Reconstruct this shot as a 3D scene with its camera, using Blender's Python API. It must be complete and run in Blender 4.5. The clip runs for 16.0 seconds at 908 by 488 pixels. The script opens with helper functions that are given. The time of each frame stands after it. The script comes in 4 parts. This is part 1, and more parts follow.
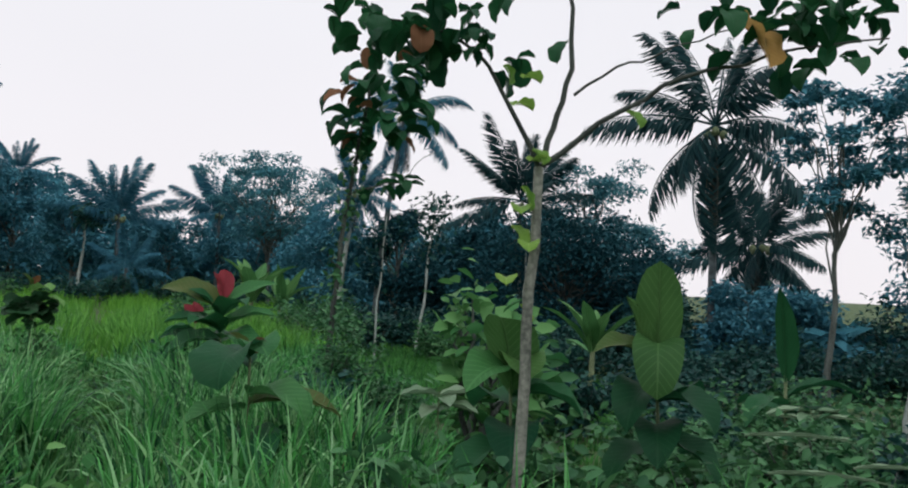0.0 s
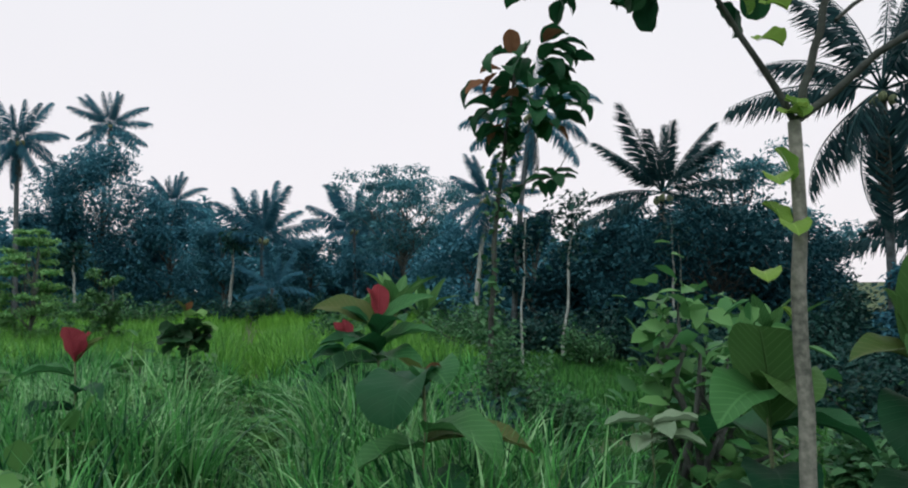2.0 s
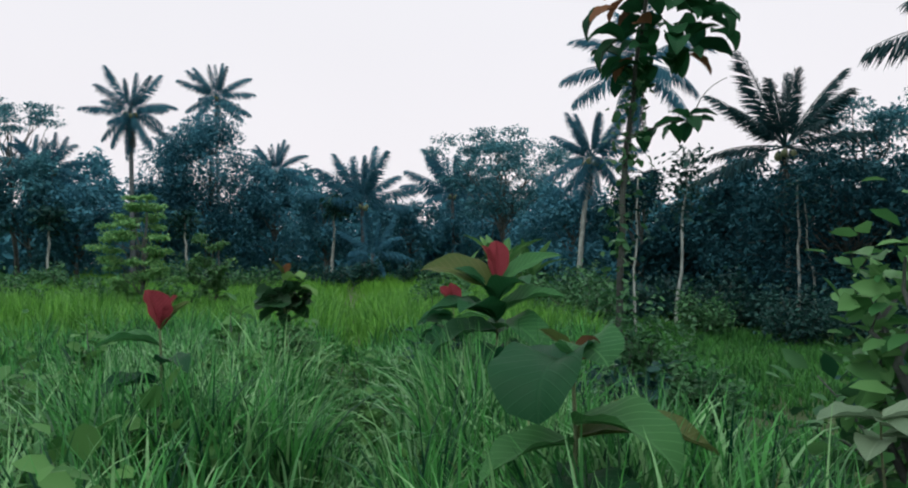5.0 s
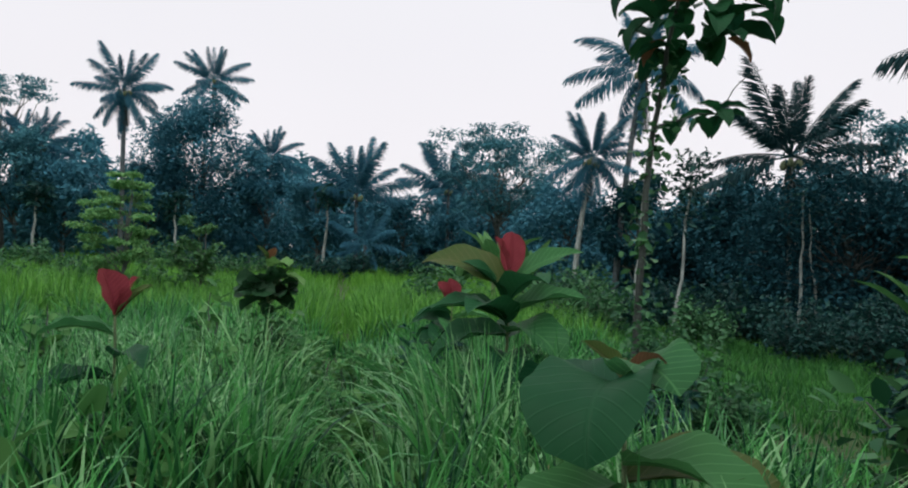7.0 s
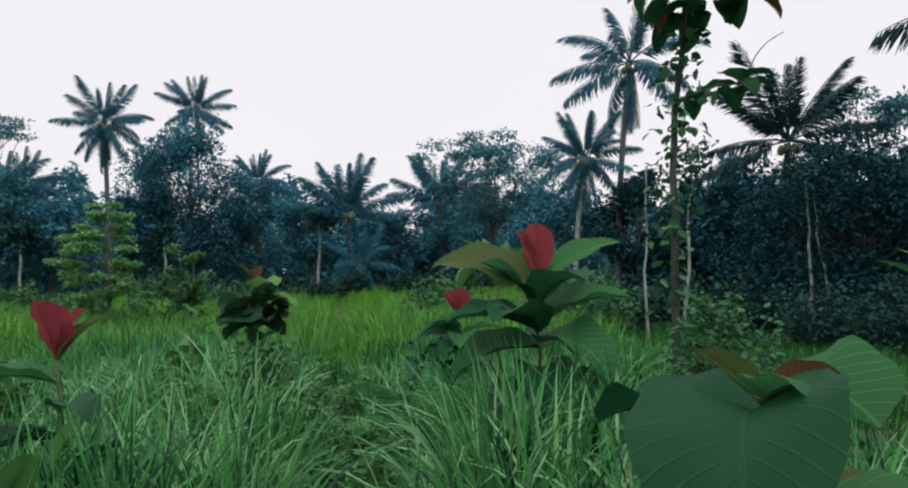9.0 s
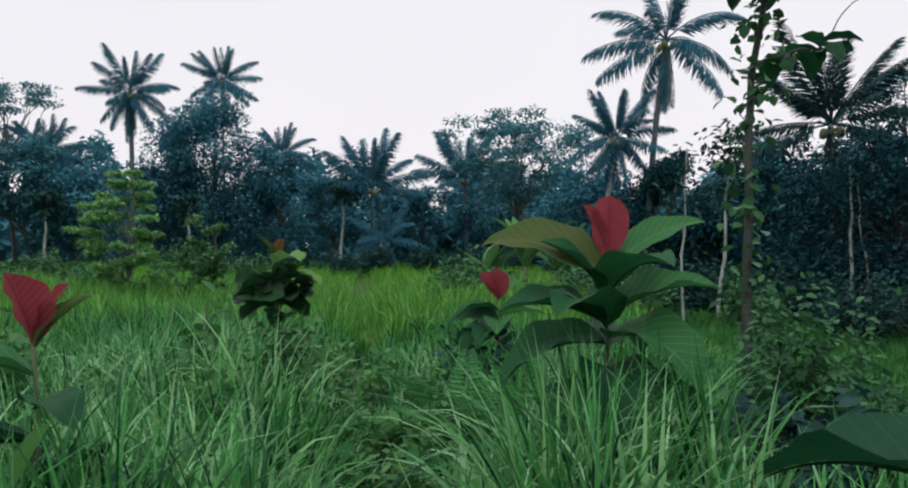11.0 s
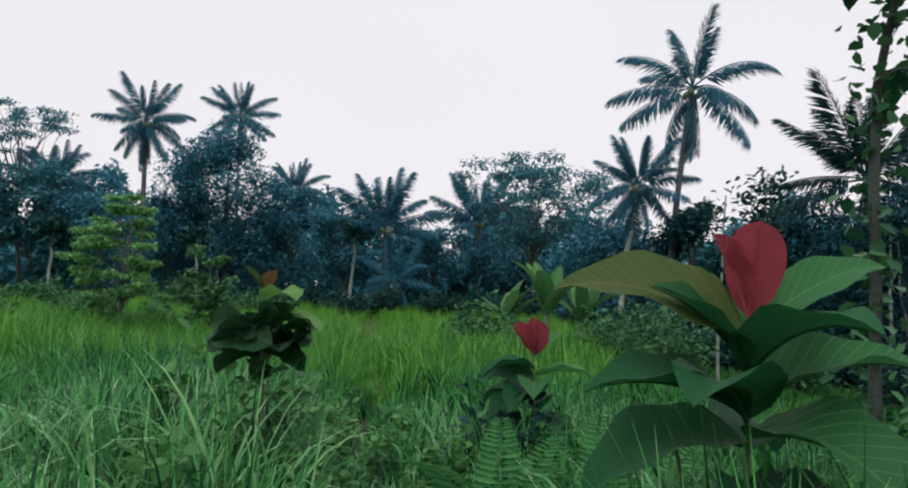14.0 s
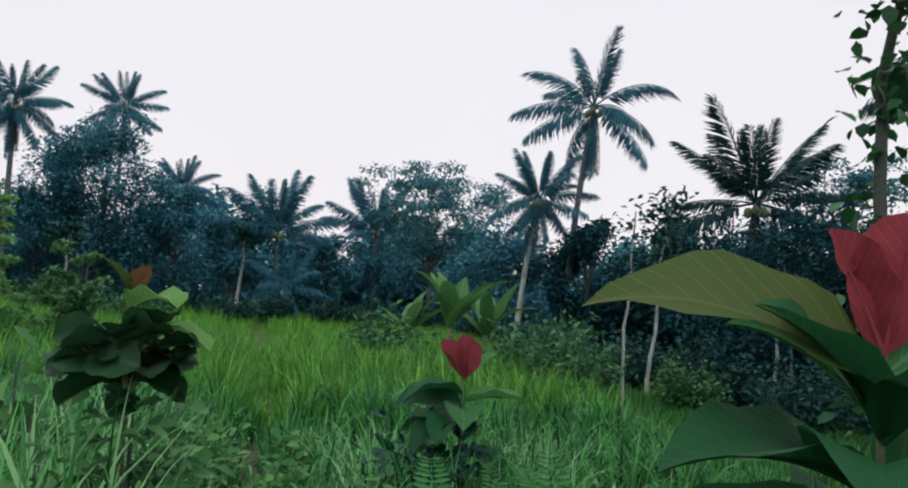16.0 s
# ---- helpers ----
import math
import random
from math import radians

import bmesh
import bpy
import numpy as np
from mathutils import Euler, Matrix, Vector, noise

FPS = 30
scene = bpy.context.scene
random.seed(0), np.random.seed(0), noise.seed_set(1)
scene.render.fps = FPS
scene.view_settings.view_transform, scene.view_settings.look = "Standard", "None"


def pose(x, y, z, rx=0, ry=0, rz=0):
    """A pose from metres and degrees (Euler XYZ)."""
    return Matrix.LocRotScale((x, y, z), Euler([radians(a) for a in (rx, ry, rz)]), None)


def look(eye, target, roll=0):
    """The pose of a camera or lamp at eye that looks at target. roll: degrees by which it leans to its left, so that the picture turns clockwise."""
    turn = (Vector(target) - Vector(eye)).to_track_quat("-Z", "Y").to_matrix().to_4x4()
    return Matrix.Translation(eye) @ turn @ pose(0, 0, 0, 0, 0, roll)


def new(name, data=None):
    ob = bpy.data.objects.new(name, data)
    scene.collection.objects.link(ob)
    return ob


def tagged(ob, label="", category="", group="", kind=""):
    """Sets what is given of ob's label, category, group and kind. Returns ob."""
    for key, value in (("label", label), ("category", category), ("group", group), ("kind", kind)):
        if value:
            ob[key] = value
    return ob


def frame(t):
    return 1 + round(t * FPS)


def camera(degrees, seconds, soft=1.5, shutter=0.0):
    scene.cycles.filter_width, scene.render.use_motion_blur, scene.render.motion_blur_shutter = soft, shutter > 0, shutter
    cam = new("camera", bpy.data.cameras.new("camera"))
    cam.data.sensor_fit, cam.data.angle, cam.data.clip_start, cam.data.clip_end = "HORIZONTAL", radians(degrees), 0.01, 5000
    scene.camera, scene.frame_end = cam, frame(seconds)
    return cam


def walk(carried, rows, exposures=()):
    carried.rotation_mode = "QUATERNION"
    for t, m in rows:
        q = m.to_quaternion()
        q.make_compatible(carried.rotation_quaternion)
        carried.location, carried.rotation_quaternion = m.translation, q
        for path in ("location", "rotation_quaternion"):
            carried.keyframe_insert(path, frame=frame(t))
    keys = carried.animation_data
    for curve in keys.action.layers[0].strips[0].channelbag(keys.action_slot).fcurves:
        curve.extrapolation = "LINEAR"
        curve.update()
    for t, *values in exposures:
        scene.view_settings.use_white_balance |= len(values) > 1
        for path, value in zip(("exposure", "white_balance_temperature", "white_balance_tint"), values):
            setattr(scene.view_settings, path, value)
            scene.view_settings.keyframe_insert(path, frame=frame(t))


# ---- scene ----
cam = camera(63.0, 16.0, soft=2.05)
PATH = [
    (0, pose(0.966, -5.162, 1.576, 93.12, 0, -16.60) @ pose(0, 0, 0, 0, 0, 2.46)),
    (0.5, pose(0.926, -4.868, 1.574, 92.60, 0, -18.91) @ pose(0, 0, 0, 0, 0, 0.90)),
    (1, pose(0.881, -4.661, 1.576, 91.49, 0, -12.58) @ pose(0, 0, 0, 0, 0, -0.74)),
    (1.5, pose(0.863, -4.492, 1.573, 92.96, 0, -9.49) @ pose(0, 0, 0, 0, 0, -1.77)),
    (2, pose(0.835, -4.361, 1.586, 93.32, 0, -6.70) @ pose(0, 0, 0, 0, 0, -0.98)),
    (2.5, pose(0.766, -4.284, 1.595, 94.17, 0, -1.49) @ pose(0, 0, 0, 0, 0, -0.76)),
    (3, pose(0.726, -4.165, 1.587, 93.94, 0, 4.57) @ pose(0, 0, 0, 0, 0, -1.83)),
    (3.5, pose(0.744, -4.058, 1.584, 94.57, 0, 8.01) @ pose(0, 0, 0, 0, 0, -0.92)),
    (4, pose(0.738, -3.870, 1.563, 93.14, 0, 4.45) @ pose(0, 0, 0, 0, 0, -0.80)),
    (4.5, pose(0.714, -3.690, 1.545, 91.98, 0, 1.71) @ pose(0, 0, 0, 0, 0, -3.16)),
    (4.7, pose(0.718, -3.632, 1.542, 91.48, 0, 1.52) @ pose(0, 0, 0, 0, 0, -2.32)),
    (6.8, pose(0.586, -3.038, 1.491, 89.38, 0, -1.32) @ pose(0, 0, 0, 0, 0, 1.55)),
    (7, pose(0.611, -2.958, 1.502, 90.56, 0, 0.21) @ pose(0, 0, 0, 0, 0, 1.44)),
    (7.5, pose(0.632, -2.829, 1.492, 89.54, 0, 2.00) @ pose(0, 0, 0, 0, 0, 1.06)),
    (8, pose(0.574, -2.700, 1.468, 90.10, 0, -0.09) @ pose(0, 0, 0, 0, 0, 0.38)),
    (8.2, pose(0.550, -2.610, 1.461, 90.49, 0, -1.13) @ pose(0, 0, 0, 0, 0, -1.85)),
    (10.3, pose(0.415, -1.941, 1.441, 91.86, 0, 0.02) @ pose(0, 0, 0, 0, 0, -2.99)),
    (10.5, pose(0.382, -1.898, 1.454, 90.39, 0, 0.14) @ pose(0, 0, 0, 0, 0, -2.03)),
    (11, pose(0.379, -1.760, 1.446, 89.94, 0, 1.47) @ pose(0, 0, 0, 0, 0, -1.21)),
    (11.5, pose(0.376, -1.611, 1.446, 89.70, 0, 4.06) @ pose(0, 0, 0, 0, 0, 0.84)),
    (12, pose(0.371, -1.486, 1.451, 90.58, 0, 0.38) @ pose(0, 0, 0, 0, 0, 4.54)),
    (12.5, pose(0.313, -1.262, 1.453, 89.68, 0, -0.80) @ pose(0, 0, 0, 0, 0, 1.14)),
    (13, pose(0.261, -1.071, 1.450, 93.15, 0, 4.64) @ pose(0, 0, 0, 0, 0, -0.28)),
    (13.5, pose(0.252, -0.946, 1.452, 93.47, 0, 5.58) @ pose(0, 0, 0, 0, 0, 0.11)),
    (14, pose(0.209, -0.778, 1.433, 93.33, 0, 2.28) @ pose(0, 0, 0, 0, 0, 1.17)),
    (14.5, pose(0.125, -0.531, 1.432, 95.20, 0, 0.99) @ pose(0, 0, 0, 0, 0, -0.59)),
    (15, pose(0.100, -0.374, 1.429, 93.24, 0, 1.89) @ pose(0, 0, 0, 0, 0, 0.81)),
    (15.5, pose(0.095, -0.240, 1.433, 92.23, 0, -0.09) @ pose(0, 0, 0, 0, 0, 2.80)),
    (16, pose(0.015, -0.012, 1.426, 94.43, 0, -5.96) @ pose(0, 0, 0, 0, 0, 2.91)),
]
walk(cam, PATH, exposures=[(0, 0.0), (12.2, 0.0), (12.6, -0.05), (13, -0.10), (13.5, -0.11), (14, -0.04), (14.5, -0.12), (15.1, -0.06), (16, -0.02)])

# ---- light -------------------------------------------------------------
world = bpy.data.worlds.new("overcast_sky")
scene.world = world
world.use_nodes = True
wn, wl = world.node_tree.nodes, world.node_tree.links
wn.clear()
SUN_EL, SUN_ROT = radians(58), radians(200)
sky = wn.new("ShaderNodeTexSky")
sky.sky_type, sky.sun_disc = "NISHITA", False
sky.sun_elevation, sky.sun_rotation, sky.air_density, sky.dust_density = SUN_EL, SUN_ROT, 1.0, 4.0
dim = wn.new("ShaderNodeVectorMath")
dim.operation = "SCALE"
dim.inputs["Scale"].default_value = 0.06
coord = wn.new("ShaderNodeTexCoord")
sep = wn.new("ShaderNodeSeparateXYZ")
ramp = wn.new("ShaderNodeValToRGB")          # overcast: three times brighter overhead than at the horizon
ramp.color_ramp.elements[0].position, ramp.color_ramp.elements[0].color = 0.0, (1.0, 0.96, 1.0, 1)
ramp.color_ramp.elements[1].position, ramp.color_ramp.elements[1].color = 0.95, (1.25, 1.30, 1.42, 1)
mid = ramp.color_ramp.elements.new(0.42)
mid.color = (0.93, 0.93, 0.98, 1)
clouds = wn.new("ShaderNodeTexNoise")
clouds.inputs["Scale"].default_value = 1.6
clouds.inputs["Detail"].default_value = 3
cmap = wn.new("ShaderNodeMapRange")
cmap.inputs["To Min"].default_value, cmap.inputs["To Max"].default_value = 0.94, 1.05
mulc = wn.new("ShaderNodeVectorMath")
mulc.operation = "SCALE"
mix = wn.new("ShaderNodeMix")
mix.data_type = "RGBA"
mix.inputs["Factor"].default_value = 0.92
bg = wn.new("ShaderNodeBackground")
out = wn.new("ShaderNodeOutputWorld")
wl.new(sky.outputs["Color"], dim.inputs[0])
wl.new(coord.outputs["Generated"], sep.inputs[0])
wl.new(coord.outputs["Generated"], clouds.inputs["Vector"])
wl.new(clouds.outputs["Fac"], cmap.inputs["Value"])
wl.new(sep.outputs["Z"], ramp.inputs["Fac"])
wl.new(ramp.outputs["Color"], mulc.inputs[0])
wl.new(cmap.outputs["Result"], mulc.inputs["Scale"])
wl.new(dim.outputs["Vector"], mix.inputs["A"])
wl.new(mulc.outputs["Vector"], mix.inputs["B"])
wl.new(mix.outputs["Result"], bg.inputs["Color"])
wl.new(bg.outputs[0], out.inputs["Surface"])
bg.inputs["Strength"].default_value = 1.0

sun_data = bpy.data.lights.new("sun", "SUN")
sun_data.energy, sun_data.angle, sun_data.color = 1.0, radians(35), (1.0, 0.97, 0.92)
sun = new("sun", sun_data)
sun.matrix_world = look((0, 0, 30), (30 * math.cos(SUN_EL) / math.sin(SUN_EL) * 0.35, 30 * math.cos(SUN_EL) / math.sin(SUN_EL) * 0.9, 0))


# ---- materials ---------------------------------------------------------
def mat(name):
    m = bpy.data.materials.new(name)
    m.use_nodes = True
    n, l = m.node_tree.nodes, m.node_tree.links
    return m, n, l, n["Principled BSDF"], n["Material Output"]


def ramp_of(n, stops):
    r = n.new("ShaderNodeValToRGB")
    e = r.color_ramp.elements
    while len(e) < len(stops):
        e.new(0.5)
    for k, (p, c) in enumerate(stops):
        e[k].position, e[k].color = p, (*c, 1)
    return r


def leaf_mat(name, dark, light, scale=3.0, rough=0.5, through_light=0.3, by_object=False, spread=0.6, veins=0.0, gloss=0.12):
    """Leaf: colour varies from leaf to leaf and over the blade; part of the light passes through."""
    m, n, l, p, o = mat(name)
    if by_object:
        rnd = n.new("ShaderNodeObjectInfo").outputs["Random"]
    else:
        rnd = n.new("ShaderNodeNewGeometry").outputs["Random Per Island"]
    tc = n.new("ShaderNodeTexCoord")
    no = n.new("ShaderNodeTexNoise")
    no.inputs["Scale"].default_value, no.inputs["Detail"].default_value = scale, 5
    l.new(tc.outputs["Object"], no.inputs["Vector"])
    a = n.new("ShaderNodeMix")
    a.data_type = "FLOAT"
    a.inputs["Factor"].default_value = spread
    l.new(no.outputs["Fac"], a.inputs["A"])
    l.new(rnd, a.inputs["B"])
    half = tuple((x + y) / 2 for x, y in zip(dark, light))
    r = ramp_of(n, [(0.2, dark), (0.5, half), (0.85, light)])
    l.new(a.outputs["Result"], r.inputs["Fac"])
    colour = r.outputs["Color"]
    if veins:
        uv = n.new("ShaderNodeUVMap")
        sx = n.new("ShaderNodeSeparateXYZ")
        l.new(uv.outputs["UV"], sx.inputs[0])
        ab = n.new("ShaderNodeMath")
        ab.operation = "ABSOLUTE"
        l.new(sx.outputs["X"], ab.inputs[0])
        sk = n.new("ShaderNodeMath")
        sk.operation = "MULTIPLY_ADD"
        sk.inputs[1].default_value = -0.3
        l.new(ab.outputs[0], sk.inputs[0])
        l.new(sx.outputs["Y"], sk.inputs[2])
        fr = n.new("ShaderNodeMath")
        fr.operation = "MULTIPLY"
        fr.inputs[1].default_value = 11
        l.new(sk.outputs[0], fr.inputs[0])
        f2 = n.new("ShaderNodeMath")
        f2.operation = "PINGPONG"
        f2.inputs[1].default_value = 0.5
        l.new(fr.outputs[0], f2.inputs[0])
        side = ramp_of(n, [(0.0, (1, 1, 1)), (0.10, (0, 0, 0))])
        l.new(f2.outputs[0], side.inputs["Fac"])
        midrib = ramp_of(n, [(0.02, (1, 1, 1)), (0.05, (0, 0, 0))])
        l.new(ab.outputs[0], midrib.inputs["Fac"])
        mx = n.new("ShaderNodeMath")
        mx.operation = "MAXIMUM"
        l.new(side.outputs["Color"], mx.inputs[0])
        l.new(midrib.outputs["Color"], mx.inputs[1])
        sc = n.new("ShaderNodeMath")
        sc.operation = "MULTIPLY"
        sc.inputs[1].default_value = veins
        l.new(mx.outputs[0], sc.inputs[0])
        pale = n.new("ShaderNodeMix")
        pale.data_type = "RGBA"
        pale.inputs["B"].default_value = (*(min(1, x * 1.5 + 0.03) for x in light), 1)
        l.new(sc.outputs[0], pale.inputs["Factor"])
        l.new(colour, pale.inputs["A"])
        colour = pale.outputs["Result"]
        bump = n.new("ShaderNodeBump")
        bump.inputs["Strength"].default_value, bump.inputs["Distance"].default_value = 0.3, 0.006
        l.new(mx.outputs[0], bump.inputs["Height"])
        l.new(bump.outputs["Normal"], p.inputs["Normal"])
    l.new(colour, p.inputs["Base Color"])
    p.inputs["Roughness"].default_value = rough
    p.inputs["Specular IOR Level"].default_value = gloss
    t = n.new("ShaderNodeBsdfTranslucent")
    l.new(colour, t.inputs["Color"])
    ms = n.new("ShaderNodeMixShader")
    ms.inputs["Fac"].default_value = through_light
    l.new(p.outputs[0], ms.inputs[1])
    l.new(t.outputs[0], ms.inputs[2])
    l.new(ms.outputs[0], o.inputs["Surface"])
    return m


def bark_mat(name, dark, light, scale=8.0, rings=0.0):
    m, n, l, p, o = mat(name)
    tc = n.new("ShaderNodeTexCoord")
    mp = n.new("ShaderNodeMapping")
    mp.inputs["Scale"].default_value = (1, 1, 0.25 if not rings else 2.0)
    l.new(tc.outputs["Object"], mp.inputs["Vector"])
    a, b = n.new("ShaderNodeTexNoise"), n.new("ShaderNodeTexNoise")
    a.inputs["Scale"].default_value, a.inputs["Detail"].default_value = scale, 8
    b.inputs["Scale"].default_value, b.inputs["Detail"].default_value = scale * 5, 4
    l.new(mp.outputs["Vector"], a.inputs["Vector"])
    l.new(tc.outputs["Object"], b.inputs["Vector"])
    ad = n.new("ShaderNodeMix")
    ad.data_type = "FLOAT"
    ad.inputs["Factor"].default_value = 0.4
    l.new(a.outputs["Fac"], ad.inputs["A"])
    l.new(b.outputs["Fac"], ad.inputs["B"])
    r = ramp_of(n, [(0.36, dark), (0.62, light)])
    l.new(ad.outputs["Result"], r.inputs["Fac"])
    l.new(r.outputs["Color"], p.inputs["Base Color"])
    bump = n.new("ShaderNodeBump")
    bump.inputs["Strength"].default_value, bump.inputs["Distance"].default_value = 0.6, 0.02
    l.new(ad.outputs["Result"], bump.inputs["Height"])
    l.new(bump.outputs["Normal"], p.inputs["Normal"])
    p.inputs["Roughness"].default_value = 0.85
    return m


GRASS = leaf_mat("meadow_grass", (0.006, 0.052, 0.024), (0.100, 0.385, 0.096), 0.7, 0.31, 0.34, spread=0.75, gloss=0.2)
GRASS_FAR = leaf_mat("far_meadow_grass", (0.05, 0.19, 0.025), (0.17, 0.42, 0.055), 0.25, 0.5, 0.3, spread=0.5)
# Pale blades; highlights on the grass are put into this colour as well.
GRASS_PALE = leaf_mat("pale_highlit_grass", (0.07, 0.25, 0.09), (0.28, 0.56, 0.235), 0.8, 0.28, 0.3, spread=0.7, gloss=0.42)
GRASS_MID = leaf_mat("mid_meadow_grass", (0.03, 0.145, 0.025), (0.18, 0.46, 0.075), 0.4, 0.42, 0.3, spread=0.65, gloss=0.25)
# The hollow's shade is put into this duller grass colour.
GRASS_HOLLOW = leaf_mat("shaded_hollow_grass", (0.012, 0.075, 0.024), (0.085, 0.29, 0.06), 0.5, 0.45, 0.3, spread=0.6, gloss=0.15)
STRAW = leaf_mat("dry_grass", (0.16, 0.15, 0.07), (0.36, 0.34, 0.19), 2, 0.7, 0.2)
TEAK = leaf_mat("teak_leaf", (0.007, 0.050, 0.023), (0.021, 0.105, 0.038), 6, 0.5, 0.3, True, veins=0.12)
TEAK_LIGHT = leaf_mat("young_teak_leaf", (0.03, 0.13, 0.045), (0.075, 0.23, 0.07), 6, 0.48, 0.35, True, veins=0.4)
TEAK_LIME = leaf_mat("lime_teak_leaf", (0.07, 0.19, 0.05), (0.16, 0.33, 0.09), 6, 0.48, 0.35, True, veins=0.4)
TEAK_OLIVE = leaf_mat("turning_teak_leaf", (0.04, 0.12, 0.028), (0.115, 0.115, 0.04), 5, 0.45, 0.35, True, spread=0.25, veins=0.35)
TEAK_RED = leaf_mat("red_new_leaf", (0.19, 0.032, 0.045), (0.42, 0.075, 0.095), 7, 0.45, 0.4, True, spread=0.3, veins=0.3)
TEAK_BROWN = leaf_mat("brown_leaf", (0.09, 0.055, 0.03), (0.21, 0.10, 0.05), 7, 0.6, 0.3, True, veins=0.3)
HEART = leaf_mat("lime_leaf", (0.13, 0.28, 0.05), (0.30, 0.46, 0.10), 5, 0.45, 0.4, True, veins=0.3)
# Blue haze of distance is mixed into the next two crown colours.
CROWN_DARK_HAZE = leaf_mat("hazy_dark_crown_leaf", (0.031, 0.140, 0.198), (0.093, 0.278, 0.336), 0.5, 0.5, 0.25, gloss=0.03)
CROWN_MID_HAZE = leaf_mat("hazy_crown_leaf", (0.038, 0.154, 0.197), (0.106, 0.300, 0.333), 0.5, 0.5, 0.25, gloss=0.03)
# Darker crown leaf: the shade of the eastern trees is in its colour.
CROWN_SHADED = leaf_mat("deep_shade_leaf", (0.009, 0.048, 0.064), (0.025, 0.090, 0.106), 0.5, 0.6, 0.2, gloss=0.03)
CROWN_LIGHT = leaf_mat("light_crown_leaf", (0.08, 0.25, 0.09), (0.25, 0.48, 0.18), 0.8, 0.5, 0.35)
# Far woods: distance haze put straight into the leaf colour.
FAR_WOOD_HAZE = leaf_mat("hazy_far_wood_leaf", (0.037, 0.151, 0.203), (0.080, 0.266, 0.317), 0.15, 0.6, 0.2, gloss=0.03)
# Shaded copy of the shrub leaf, with undergrowth shade put into the colour.
SHRUB_SHADED = leaf_mat("shaded_shrub_leaf", (0.008, 0.040, 0.040), (0.028, 0.098, 0.078), 1.5, 0.42, 0.25)
PALE_LEAF = leaf_mat("pale_leaf", (0.12, 0.21, 0.12), (0.24, 0.34, 0.22), 5, 0.5, 0.3, True, veins=0.3)
SHRUB = leaf_mat("shrub_leaf", (0.016, 0.076, 0.033), (0.085, 0.225, 0.090), 1.5, 0.42, 0.25)
SHRUB_FRESH = leaf_mat("fresh_shrub_leaf", (0.025, 0.10, 0.04), (0.13, 0.29, 0.11), 2.5, 0.45, 0.3)
# Far palms: blue haze put into the leaflet colour; nearer ones stay darker.
FROND_HAZE = leaf_mat("hazy_palm_leaflet", (0.024, 0.102, 0.155), (0.065, 0.208, 0.266), 0.6, 0.42, 0.2, gloss=0.03)
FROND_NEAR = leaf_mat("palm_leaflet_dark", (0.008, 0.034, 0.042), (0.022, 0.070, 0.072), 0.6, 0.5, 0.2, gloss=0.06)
FROND_DRY = leaf_mat("dead_palm_leaflet", (0.035, 0.045, 0.04), (0.08, 0.085, 0.07), 0.6, 0.6, 0.1)
BANANA = leaf_mat("banana_leaf", (0.05, 0.16, 0.05), (0.13, 0.29, 0.10), 2, 0.35, 0.3, True, veins=0.25)
FERN = leaf_mat("fern_leaf", (0.03, 0.15, 0.045), (0.09, 0.29, 0.09), 3, 0.5, 0.25)
BARK_PALE = bark_mat("pale_bark", (0.05, 0.06, 0.048), (0.24, 0.25, 0.21), 9)
BARK = bark_mat("grey_bark", (0.03, 0.038, 0.035), (0.12, 0.14, 0.13), 6)
BARK_DARK = bark_mat("dark_bark", (0.015, 0.021, 0.018), (0.05, 0.064, 0.054), 9)
BARK_POLE = bark_mat("silvery_bark", (0.11, 0.135, 0.125), (0.36, 0.41, 0.38), 9)
BARK_PALM = bark_mat("palm_bark", (0.032, 0.044, 0.048), (0.10, 0.13, 0.14), 5, 1)
STEM = bark_mat("green_stem", (0.07, 0.11, 0.05), (0.20, 0.24, 0.13), 20)

SOIL, n, l, p, o = mat("meadow_soil")
tc = n.new("ShaderNodeTexCoord")
a, b = n.new("ShaderNodeTexNoise"), n.new("ShaderNodeTexNoise")
a.inputs["Scale"].default_value, a.inputs["Detail"].default_value = 0.6, 6
b.inputs["Scale"].default_value, b.inputs["Detail"].default_value = 25, 6
l.new(tc.outputs["Object"], a.inputs["Vector"])
l.new(tc.outputs["Object"], b.inputs["Vector"])
ad = n.new("ShaderNodeMix")
ad.data_type = "FLOAT"
l.new(a.outputs["Fac"], ad.inputs["A"])
l.new(b.outputs["Fac"], ad.inputs["B"])
r = ramp_of(n, [(0.35, (0.030, 0.045, 0.016)), (0.52, (0.045, 0.085, 0.022)), (0.7, (0.075, 0.125, 0.035))])
l.new(ad.outputs["Result"], r.inputs["Fac"])
l.new(r.outputs["Color"], p.inputs["Base Color"])
bump = n.new("ShaderNodeBump")
bump.inputs["Strength"].default_value, bump.inputs["Distance"].default_value = 0.8, 0.05
l.new(b.outputs["Fac"], bump.inputs["Height"])
l.new(bump.outputs["Normal"], p.inputs["Normal"])
p.inputs["Roughness"].default_value = 0.95

rng = np.random.default_rng(11)


# ---- shape helpers -----------------------------------------------------
def step(a, b, v):
    s = np.clip((np.asarray(v, float) - a) / (b - a), 0, 1)
    return s * s * (3 - 2 * s)


